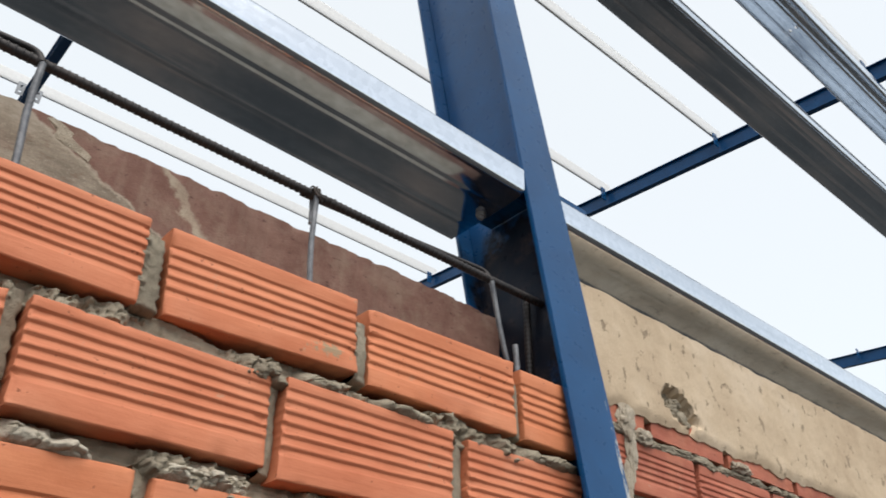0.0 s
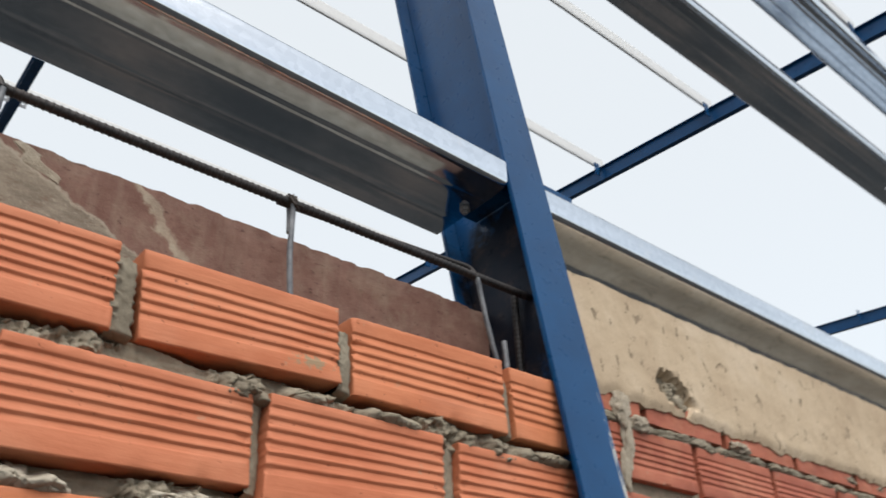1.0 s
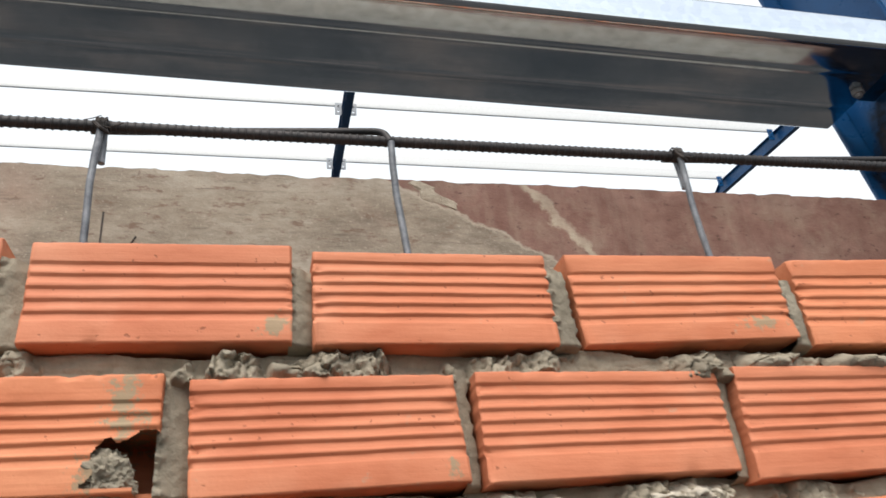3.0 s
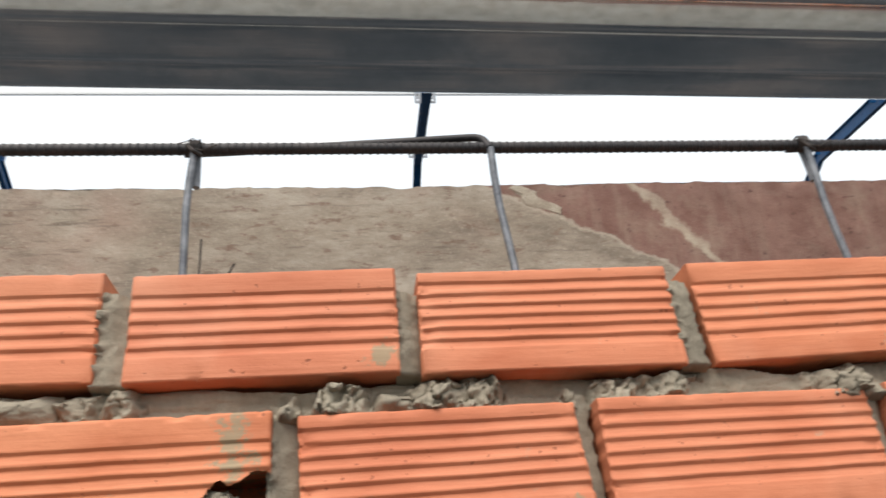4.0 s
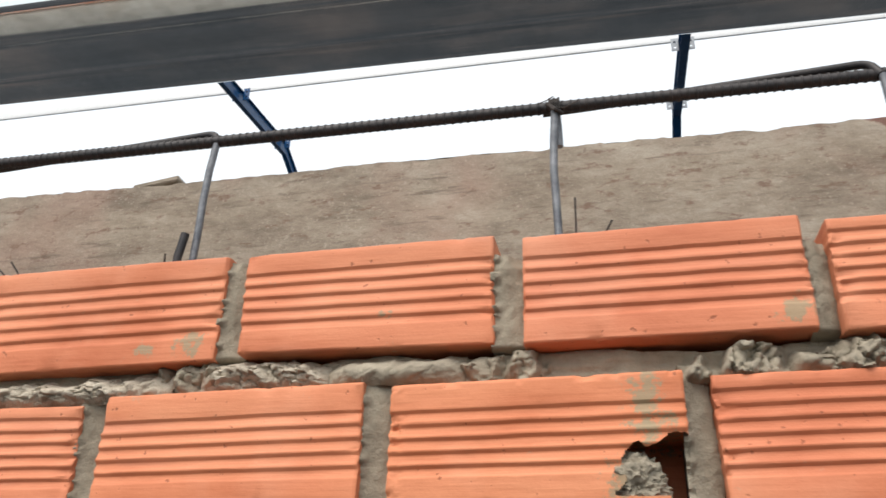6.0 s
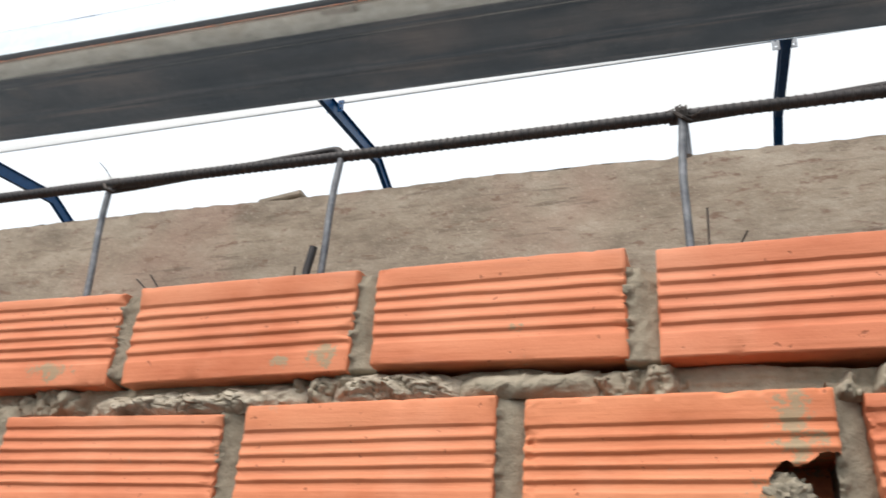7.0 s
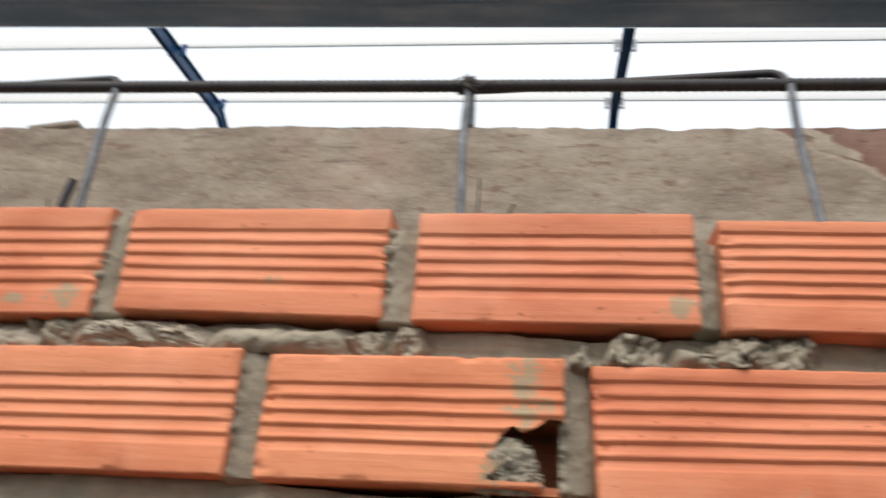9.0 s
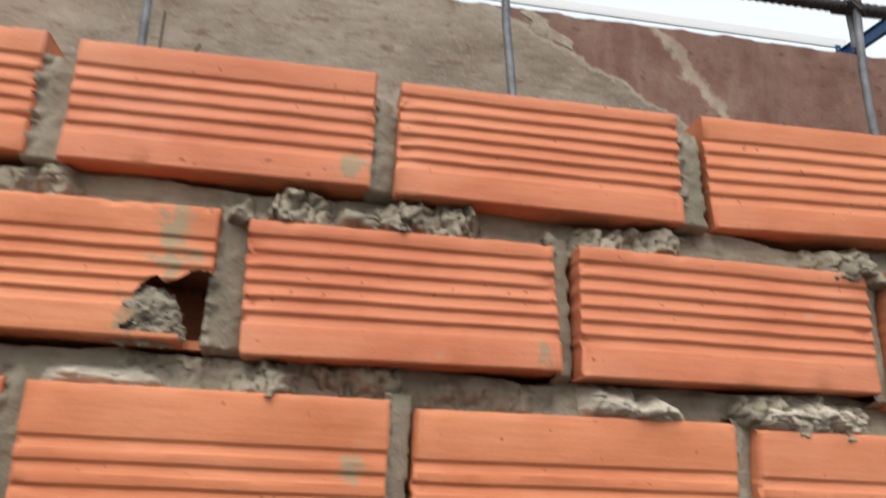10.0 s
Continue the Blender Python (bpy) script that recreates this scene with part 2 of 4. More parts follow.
def new_plaster_material():
    m, n, l, b = material("beige_render", 0.95, spec=0.2)
    v = place(n, l)
    c = ramp(n, l, grain(n, l, v, 7, 7, 0.6), (0.3, (0.44, 0.335, 0.232)), (0.55, (0.55, 0.437, 0.312)), (0.75, (0.62, 0.51, 0.385)))
    pits = ramp(n, l, grain(n, l, place(n, l, (1, 1, 0.6)), 40, 4, 0.7), (0.605, 0.0), (0.64, 1.0))
    c = mix(n, l, maths(n, l, "MULTIPLY", pits, 0.7), c, (0.22, 0.17, 0.12))
    l.new(c, b.inputs["Base Color"])
    bump(n, l, b, maths(n, l, "SUBTRACT", grain(n, l, v, 90, 6, 0.7), maths(n, l, "MULTIPLY", pits, 2.0)), 0.5, 0.003)
    return m


BEIGE = new_plaster_material()
EARTH = crumb_material("dark_earth", (0.130, 0.098, 0.078), (0.040, 0.040, 0.039), (0.018, 0.021, 0.023), 0.6, 0.05)
CONCRETE = crumb_material("plain_render", (0.30, 0.26, 0.22), (0.24, 0.21, 0.17), (0.18, 0.15, 0.12), 0.4, 0.2)


# ---------------------------------------------------------------- mesh helpers
def part(name, bm, mat, parent=None, label=""):
    me = bpy.data.meshes.new(name)
    bm.normal_update()
    bm.to_mesh(me)
    bm.free()
    me.materials.append(mat)
    ob = new(name, me)
    if parent:
        ob.parent = parent
    if label:
        tagged(ob, label)
    return ob


def shared(name, me, parent, m):
    ob = new(name, me)
    ob.parent = parent
    ob.matrix_basis = m
    return ob


def smooth(ob, angle=35):
    me = ob.data
    me.polygons.foreach_set("use_smooth", [True] * len(me.polygons))
    me.set_sharp_from_angle(angle=radians(angle))
    return ob


def box(bm, x0, x1, y0, y1, z0, z1, bevel=0.0):
    vs = [bm.verts.new((x, y, z)) for x in (x0, x1) for y in (y0, y1) for z in (z0, z1)]
    fs = [bm.faces.new([vs[i] for i in q]) for q in ((0, 1, 3, 2), (4, 6, 7, 5), (0, 4, 5, 1), (2, 3, 7, 6), (0, 2, 6, 4), (1, 5, 7, 3))]
    if bevel:
        edges = list({e for f in fs for e in f.edges})
        bmesh.ops.bevel(bm, geom=edges, offset=bevel, segments=1, affect="EDGES")
    return vs


def tube(bm, pts, r, seg=8):
    """A round rod through points, with closed ends. r: a radius or one for each point."""
    pts = [Vector(p) for p in pts]
    rings = []
    up = Vector((0.13, 0.95, 0.29))
    for i, p in enumerate(pts):
        d = (pts[min(i + 1, len(pts) - 1)] - pts[max(i - 1, 0)]).normalized()
        a = d.cross(up).normalized()
        b = d.cross(a)
        rr = r[i] if isinstance(r, list) else r
        rings.append([bm.verts.new(p + rr * (math.cos(2 * math.pi * k / seg) * a + math.sin(2 * math.pi * k / seg) * b)) for k in range(seg)])
    for q, s in zip(rings, rings[1:]):
        for k in range(seg):
            bm.faces.new((q[k], q[(k + 1) % seg], s[(k + 1) % seg], s[k]))
    bm.faces.new(rings[0][::-1])
    bm.faces.new(rings[-1])


def rounded(pts, r, n=3):
    """Rounds the inner corners of a path."""
    pts = [Vector(p) for p in pts]
    out = [pts[0]]
    for a, b, c in zip(pts, pts[1:], pts[2:]):
        u, w = (a - b).normalized(), (c - b).normalized()
        p, q = b + u * min(r, (a - b).length * 0.45), b + w * min(r, (c - b).length * 0.45)
        for i in range(n + 1):
            s = i / n
            out.append(p * (1 - s) ** 2 + b * 2 * s * (1 - s) + q * s * s)
    return out + [pts[-1]]


def profile(bm, outline, x0, x1, cuts=1):
    """Extrudes a closed (y, z) outline along x."""
    rings = [[bm.verts.new((x0 + (x1 - x0) * i / cuts, y, z)) for y, z in outline] for i in range(cuts + 1)]
    k = len(outline)
    for a, b in zip(rings, rings[1:]):
        for i in range(k):
            bm.faces.new((a[i], a[(i + 1) % k], b[(i + 1) % k], b[i]))
    bm.faces.new(rings[0][::-1])
    bm.faces.new(rings[-1])
    bmesh.ops.recalc_face_normals(bm, faces=bm.faces)


def fbm(x, y, z, octaves=4):
    return noise.fractal(Vector((x, y, z)), 1.0, 2.0, octaves)


def strip(path, t):
    """The outline of bent sheet of thickness t whose middle follows a (y, z) path."""
    pts = [Vector((a, b, 0)) for a, b in path]
    left, right = [], []
    for i, p in enumerate(pts):
        d = (pts[min(i + 1, len(pts) - 1)] - pts[max(i - 1, 0)]).normalized()
        nrm = Vector((-d.y, d.x, 0))
        left.append(p + nrm * t / 2)
        right.append(p - nrm * t / 2)
    return [(p.x, p.y) for p in left + right[::-1]]


def girt_path(w, h, lip=0.018, r=0.011, groove=0.0009):
    """Middle line of a lipped channel lying on its web: web below with two rolled grooves, flanges up."""
    web = [(w, 0.003), (w - 0.003, 0), (w * 0.745, 0), (w * 0.70, groove), (w * 0.655, 0), (w * 0.345, 0), (w * 0.30, groove), (w * 0.255, 0.0), (0, 0.0045)]
    path = [(w - lip, h), (w, h)] + web + [(0, h), (lip, h)]
    return [(p.x, p.y) for p in rounded([(a, b, 0) for a, b in path], r, 5)]


# ---------------------------------------------------------------- ground
bm = bmesh.new()
bmesh.ops.create_grid(bm, x_segments=60, y_segments=60, size=150)
for v in bm.verts:
    v.co.z = 0.03 * fbm(v.co.x * 0.3, v.co.y * 0.3, 0)
tagged(part("ground", bm, EARTH), "bare dry earth round the building shell", "ground", kind="structure")

# ---------------------------------------------------------------- the new brick wall
WALL_L, WALL_R = -1.60, 1.322
bm = bmesh.new()
box(bm, WALL_L, WALL_R, 0.004, 0.11, -0.05, 2.03)
wall = tagged(part("wall_new", bm, CONCRETE), "new wall of ribbed orange hollow bricks in rough grey mortar", "wall", kind="structure")

# courses from the top: usual height of bottom and top, then the bricks: left and right end, height of the bottom left and
# bottom right, of the top left and top right corner, lean of the left and right end, set-back of the left and right end
COURSES = [
    (2.309, 2.402, [
        (-1.240, -1.005, 2.303, 2.304, 2.396, 2.397, 0.000, 0.002, 0.001, 0.002),
        (-0.985, -0.768, 2.304, 2.302, 2.398, 2.395, 0.001, 0.000, -0.002, 0.000),
        (-0.748, -0.526, 2.301, 2.303, 2.397, 2.399, 0.001, 0.000, 0.000, 0.002),
        (-0.506, -0.272, 2.300, 2.301, 2.396, 2.396, 0.000, 0.001, 0.000, 0.002),
        (-0.2505, -0.0185, 2.300, 2.306, 2.398, 2.402, 0.001, 0.003, -0.002, 0.002),
        (0.0025, 0.221, 2.310, 2.310, 2.400, 2.405, -0.001, 0.000, 0.000, 0.005),
        (0.2455, 0.4615, 2.307, 2.308, 2.399, 2.400, 0.001, -0.001, 0.000, -0.003),
        (0.4795, 0.7005, 2.306, 2.307, 2.395, 2.398, -0.001, -0.005, -0.002, 0.001),
        (0.728, 0.947, 2.310, 2.314, 2.405, 2.403, -0.009, -0.008, 0.012, 0.001),
        (0.9705, 1.1975, 2.310, 2.308, 2.404, 2.407, -0.005, -0.003, 0.010, 0.003)]),
    (2.185, 2.280, [
        (-1.120, -0.885, 2.180, 2.180, 2.274, 2.273, 0.000, 0.000, 0.001, 0.000),
        (-0.866, -0.645, 2.181, 2.179, 2.275, 2.273, 0.001, 0.000, 0.000, -0.001),
        (-0.627, -0.396, 2.180, 2.181, 2.274, 2.275, 0.000, 0.001, 0.000, 0.001),
        (-0.378, -0.133, 2.180, 2.181, 2.272, 2.270, 0.001, 0.000, 0.001, -0.002),
        (-0.109, 0.116, 2.182, 2.185, 2.276, 2.281, 0.000, 0.001, -0.005, -0.003),
        (0.1405, 0.3615, 2.184, 2.186, 2.276, 2.279, 0.001, 0.000, -0.007, -0.010),
        (0.383, 0.602, 2.180, 2.186, 2.275, 2.277, -0.004, -0.010, -0.006, -0.008),
        (0.619, 0.8545, 2.183, 2.190, 2.279, 2.282, -0.004, -0.005, -0.008, 0.004),
        (0.8695, 1.0945, 2.180, 2.188, 2.285, 2.286, -0.001, -0.003, 0.000, 0.002),
        (1.121, 1.322, 2.186, 2.188, 2.284, 2.285, -0.002, 0.000, 0.006, 0.005)]),
    (2.063, 2.158, [
        (-1.240, -1.010, 2.060, 2.060, 2.153, 2.154, 0.000, 0.000, 0.000, 0.001),
        (-0.990, -0.760, 2.061, 2.060, 2.154, 2.153, 0.000, 0.001, 0.001, -0.001),
        (-0.740, -0.510, 2.060, 2.062, 2.153, 2.155, 0.001, 0.000, 0.000, 0.001),
        (-0.490, -0.262, 2.061, 2.061, 2.154, 2.155, 0.000, 0.000, -0.001, 0.000),
        (-0.243, -0.012, 2.062, 2.060, 2.155, 2.154, 0.000, 0.001, 0.000, 0.001),
        (0.004, 0.241, 2.062, 2.062, 2.155, 2.156, 0.000, 0.000, -0.002, 0.000),
        (0.258, 0.489, 2.060, 2.064, 2.154, 2.158, 0.000, -0.002, -0.009, -0.007),
        (0.507, 0.738, 2.060, 2.065, 2.154, 2.160, -0.001, -0.002, -0.002, 0.000),
        (0.754, 0.998, 2.063, 2.066, 2.157, 2.162, -0.001, 0.000, 0.000, 0.002),
        (1.010, 1.238, 2.066, 2.066, 2.164, 2.163, 0.000, 0.000, 0.002, 0.003),
        (1.256, 1.322, 2.066, 2.066, 2.163, 2.163, 0.000, 0.000, 0.004, 0.004)]),
]
# a short cut brick fills the top course to the column
COURSES[0][2].append((1.2145, 1.322, 2.309, 2.309, 2.403, 2.404, -0.006, 0.0, 0.007, 0.007))
# ribbed face: height from 0 (bottom) to 1 (top), depth in mm (0 = proud)
def ribs_at(grooves, first):
    """Rounded ridges between wide grooves; each groove is deepest under the ridge above it."""
    out = [(0.0, 1.6), (0.007, 0.6), (0.018, 0.1), (0.05, 0.0), (first - 0.072, 0.0)]
    for z, nxt in zip(grooves, grooves[1:] + (None,)):
        out += [(z - 0.064, 0.15), (z - 0.054, 0.55), (z - 0.040, 0.95), (z - 0.020, 1.4), (z - 0.006, 1.7), (z + 0.004, 1.65), (z + 0.024, 0.45), (z + 0.031, 0.1), (z + 0.042, 0.0)]
    return out + [(0.93, 0.0), (0.975, 0.1), (0.990, 0.5), (1.0, 1.8)]


RIBS = ribs_at((0.278, 0.402, 0.524, 0.648, 0.770), 0.278)
BROAD_RIBS = ribs_at((0.160, 0.315, 0.470, 0.625), 0.160)
WIDE_TOP_RIBS = ribs_at((0.290, 0.402, 0.513, 0.627, 0.742), 0.290)
CLOSE_RIBS = ribs_at((0.290, 0.402, 0.513, 0.627, 0.742, 0.862), 0.290)


def rib_depth(zf, rows):
    for (a, p), (b, q) in zip(rows, rows[1:]):
        if a <= zf <= b:
            return p + (q - p) * (zf - a) / (b - a)
    return 0.0


def brick_point(brick, s, zf):
    """A place on the face of a brick: s from its left end (0) to its right (1), zf from its bottom to its top."""
    xl, xr, bl, br, tl, tr, dl, dr, yl, yr = brick
    x = (xl + dl * (zf - 0.5)) * (1 - s) + (xr + dr * (zf - 0.5)) * s
    z = (bl * (1 - s) + br * s) * (1 - zf) + (tl * (1 - s) + tr * s) * zf
    return x, yl + (yr - yl) * s, z


def brick_mesh(brick, seed, hole=None, rows=RIBS):
    """One hollow brick: ribbed front, plain sides, slightly out of true. hole: middle and half sizes of a break in its face."""
    bm = bmesh.new()
    rnd = random.Random(seed)
    x1 = brick[1]
    n = 150 if hole else 40
    xs = [0.0, 0.004, 0.010, 0.018, 0.028] + [0.028 + 0.944 * i / n for i in range(1, n)] + [0.972, 0.982, 0.990, 0.996, 1.0]
    ribs = sorted(rows + [(k / 90, rib_depth(k / 90, rows)) for k in range(1, 90)]) if hole else rows
    waver = rnd.uniform(0, 9)
    grid = []
    for s in xs:
        end = min(s, 1 - s)
        row = []
        for zf, d in ribs:
            x, y0, z = brick_point(brick, s, zf)
            inside = 0.1 < zf < 0.9
            z += 0.0005 * fbm(x * 14 + waver, seed, zf * 6, 3) * (1 if inside else 0.1)
            rough = 0.0006 * fbm(x * 30, seed, z * 30, 3)
            worn = max(0.0, fbm(x * 20 + waver, seed * 1.3, z * 25, 3) - 0.28)
            chip = (0.0013 + 0.008 * worn) * max(0.0, 1 - end / 0.012) ** 2
            broke = max(0.0, fbm(x * 35 + 5 * waver, seed * 2.1, z * 45, 4) - 0.08) * max(0.0, 1 - end / 0.07)
            chip += 0.009 * min(broke, 0.3) * (0.6 + 0.8 * abs(fbm(x * 160, seed, z * 160, 2)))
            ragged = 0.0010 * fbm(z * 140, seed, 3.0 if s < 0.5 else 8.0, 4) * max(0.0, 1 - end / 0.03)
            edge = 0.0004 * fbm(x * 60, seed, 9.0, 3) if zf in (0.0, 1.0) else 0.0
            nick = 0.008 * max(0.0, fbm(x * 50 + 3 * waver, seed, z * 20, 3) - 0.36) * max(0.0, 1 - min(zf, 1 - zf) / 0.06)
            y = y0 + d / 800 + chip + rough + nick
            row.append(bm.verts.new((x + ragged * (1 if s < 0.5 else -1), y, z + edge)))
        grid.append(row)
    for a, b in zip(grid, grid[1:]):
        for k in range(len(ribs) - 1):
            bm.faces.new((a[k], b[k], b[k + 1], a[k + 1]))
    if hole:
        hx, hz, hw, hh = hole
        gone = []
        for f in bm.faces:
            c = f.calc_center_median()
            d = math.hypot(max(0.0, hx - c.x) / hw, (c.z - hz) / hh) + 0.30 * fbm(c.x * 45, 5.0, c.z * 45, 4)
            if d < 1.0 and c.z > brick[3] + (0.004 if c.x < 0.345 else -0.01):
                gone.append(f)
        bmesh.ops.delete(bm, geom=gone, context="FACES")
    back = {}

    def b_of(v):
        if v not in back:
            back[v] = bm.verts.new((v.co.x, 0.108, v.co.z))
        return back[v]
    for row in ([r[0] for r in grid], [r[-1] for r in grid][::-1], grid[-1], grid[0][::-1]):
        chain = [v for v in row if v.is_valid]
        for u, w in zip(chain, chain[1:]):
            if not hole or (u.co - w.co).length < 0.008:
                bm.faces.new((u, b_of(u), b_of(w), w))
    bmesh.ops.recalc_face_normals(bm, faces=bm.faces)
    return bm


for row, (z0, z1, bricks) in enumerate(COURSES):
    for k, brick in enumerate(bricks):
        broken = row == 1 and k == 5
        rows = BROAD_RIBS if row == 2 else WIDE_TOP_RIBS if (row, k) in ((1, 4), (1, 5)) else CLOSE_RIBS if row == 1 or (row, k) in ((0, 3), (0, 7)) else RIBS
        bm = brick_mesh(brick, 10 * row + k, (0.3635, 2.2065, 0.050, 0.0265) if broken else None, rows)
        ob = part("brick", bm, BRICK, wall, "ribbed orange brick with a broken-out corner" if broken else "")
        smooth(ob, 25)
        if broken:
            bm = bmesh.new()
            box(bm, 0.300, 0.3615, 0.070, 0.076, 2.188, 2.250)
            box(bm, 0.300, 0.3615, 0.016, 0.070, 2.184, 2.190)
            box(bm, 0.300, 0.3615, 0.000, 0.070, 2.236, 2.242)
            part("chamber", bm, BRICK, ob, "hollow chamber inside the brick")
            bm = bmesh.new()
            bmesh.ops.create_grid(bm, x_segments=16, y_segments=16, size=0.5)
            for v in bm.verts:
                v.co = (0.3625 + 0.003 * fbm(v.co.x * 7, v.co.y * 7, 0, 4), 0.040 + v.co.x * 0.07, 2.214 + v.co.y * 0.064)
            smooth(part("mortar_side", bm, MORTAR, ob, "mortar bared at the broken end"), 60)

# mortar: bed joints lie back between the courses; crumbs and clods stand out where it was squeezed and broke off.
# clods: joint, place along it, height in it (0 to 1), half width, half height (in joints), how far they stand out
CLODS = [(0, 0.409, 0.50, 0.013, 0.50, 0.026), (0, 0.428, 0.30, 0.012, 0.30, 0.022), (0, 0.490, 0.45, 0.020, 0.40, 0.024), (0, 0.527, 0.35, 0.015, 0.40, 0.024),
         (0, 0.372, 0.10, 0.009, 0.30, 0.022), (0, 0.246, 0.50, 0.014, 0.24, 0.020), (0, 0.212, 0.55, 0.012, 0.24, 0.018), 
         (0, -0.046, 0.50, 0.022, 0.34, 0.022), (0, -0.340, 0.40, 0.030, 0.40, 0.020),
         (0, 0.512, 0.45, 0.020, 0.35, 0.018), (0, 0.639, 0.35, 0.016, 0.32, 0.020), (0, 0.686, 0.45, 0.022, 0.34, 0.020), (0, 0.600, 0.12, 0.010, 0.25, 0.020),
         (0, 0.838, 0.40, 0.022, 0.36, 0.022), (0, 0.862, 0.20, 0.014, 0.30, 0.022), (0, 0.935, 0.60, 0.034, 0.30, 0.018), (0, 1.095, 0.55, 0.040, 0.34, 0.020),
         (0, 1.190, 0.40, 0.022, 0.36, 0.018), (0, -0.55, 0.40, 0.030, 0.36, 0.018), (0, -0.70, 0.45, 0.026, 0.36, 0.018),
         (1, 0.467, 0.70, 0.024, 0.26, 0.018), (1, 0.408, 0.35, 0.014, 0.34, 0.022), (1, 0.385, 0.20, 0.012, 0.26, 0.018), (1, 0.340, 0.35, 0.024, 0.38, 0.012),
         (1, 0.762, 0.45, 0.020, 0.36, 0.022), (1, 0.795, 0.30, 0.026, 0.34, 0.024), (1, 0.829, 0.35, 0.020, 0.36, 0.022), (1, 0.560, 0.55, 0.030, 0.30, 0.008), (1, 0.93, 0.4, 0.03, 0.35, 0.018)]


def bed_depth(x, s, i):
    """Depth of a bed joint's face behind the bricks (negative: proud), s from the lower brick (0) to the upper (1)."""
    wave = fbm(x * 7, 3.0 + 5 * i, s * 0.8, 3)
    y = 0.021 + 0.010 * s * s - 0.008 * wave - 0.012 * max(0.0, 0.35 - s) * (1 + 2 * wave)
    fill = 0.80 + 0.4 * fbm(x * 6.5, 11.0 + 5 * i, 0.0, 3)
    if s > fill:
        y += 0.35 * (s - fill)
    drag = 0.0014 * fbm(x * 26, 2.0 + i, s * 9, 4)
    rough, z = 0.0, s * 0.028
    for j, cx, cs, w, h, out in CLODS:
        if j == i and abs(x - cx) < 2.6 * w:
            d = math.hypot((x - cx) / (1.3 * w), (s - cs) / (1.4 * h)) + 0.75 * fbm(x * 60, 5.0 + i, z * 60, 4)
            rough = max(rough, out * min(1.0, 2.0 * (1 - d)) ** 0.7 if d < 1 else 0.0)
    if rough:
        fold = fbm(x * 55, 1.0 + i, z * 55, 3)
        near, cells = noise.voronoi(Vector((x * 85 + 0.8 * fold, 4.0 * i, z * 120 + 0.8 * fold)))
        facet = noise.noise(cells[0] * 2.7) - 0.35 * max(0.0, 1 - (near[1] - near[0]) / 0.15)
        y -= rough * (0.78 + 0.42 * facet + 0.30 * fold) + 0.0022 * fbm(x * 170, 7.0 * i, z * 170, 4)
    y -= 0.0035 * max(0.0, fbm(x * 45, 9.0 + i, z * 45, 4) - 0.12)
    if s < 0.10:
        y = max(y, 0.0) + 0.010 * (1 - s / 0.10) ** 2
    return y + drag + 0.0009 * fbm(x * 190, i, z * 190, 3)


def bed(x0, x1, i, step=0.0014, rows=30):
    bm = bmesh.new()
    z0, z1 = COURSES[i + 1][1] - 0.008, COURSES[i][0] + 0.006
    nx = int((x1 - x0) / step)
    grid = []
    for a in range(nx + 1):
        x = x0 + (x1 - x0) * a / nx
        grid.append([bm.verts.new((x, bed_depth(x, j / rows, i), z0 + (z1 - z0) * j / rows)) for j in range(rows + 1)])
    for p, q in zip(grid, grid[1:]):
        for j in range(rows):
            bm.faces.new((p[j], q[j], q[j + 1], p[j + 1]))
    return bm


for i in range(2):
    smooth(part("bed_joint", bed(-0.95, 1.32, i), MORTAR, wall, "rough grey mortar squeezed from the joint"), 60)


def head(a, b, z0, z1, seed, gap):
    """A head joint between two bricks: smeared nearly flush with one, with a dark gap along the other."""
    bm = bmesh.new()
    za, zb, back = a[3], a[5], max(a[9], 0.0) if gap > 0.15 else max(a[9], b[8], 0.0)
    nx, nz = 28, 60
    grid = []
    for i in range(nx + 1):
        s = i / nx
        col = []
        for j in range(nz + 1):
            z = z0 + (z1 - z0) * j / nz
            zf = (z - za) / (zb - za) - 0.5
            xa, xb = a[1] + a[7] * zf, b[0] + b[6] * zf
            x = xa - 0.003 + (xb - xa + 0.006) * s
            y = back + 0.0065 + 0.010 * s * s + 0.0024 * fbm(x * 30, seed, z * 22, 3) + 0.0007 * fbm(x * 150, seed, z * 150, 3)
            near, cells = noise.voronoi(Vector((x * 260, seed, z * 260)))
            clot = max(0.0, fbm(z * 110, seed, 1.0, 4) + 0.15) * (1.0 + 0.8 * noise.noise(cells[0] * 3.1))
            y -= 0.016 * clot * max(0.0, 1 - s / 0.30)
            y += 0.030 * max(0.0, 1 - (z - z0) / 0.006) ** 2
            y = max(y, back + 0.0012 + 0.002 * abs(fbm(x * 200, seed, z * 200, 2)))
            rim = 1 - gap * (0.7 + 0.8 * abs(fbm(z * 55, seed, 0.0, 4)))
            y += 0.060 * max(0.0, min(1.0, (s - rim) / 0.10))
            if z1 - z < 0.012 and i > 0:
                y += 0.010 * max(0.0, fbm(x * 60, seed, 7.0, 2) + 0.3) * (1 - (z1 - z) / 0.012)
            col.append(bm.verts.new((x, y, z)))
        grid.append(col)
    for p, q in zip(grid, grid[1:]):
        for j in range(nz):
            bm.faces.new((p[j], q[j], q[j + 1], p[j + 1]))
    for p, q in zip(grid, grid[1:]):
        u, w = p[-1], q[-1]
        bm.faces.new((u, w, bm.verts.new((w.co.x, 0.10, w.co.z)), bm.verts.new((u.co.x, 0.10, u.co.z))))
    return bm


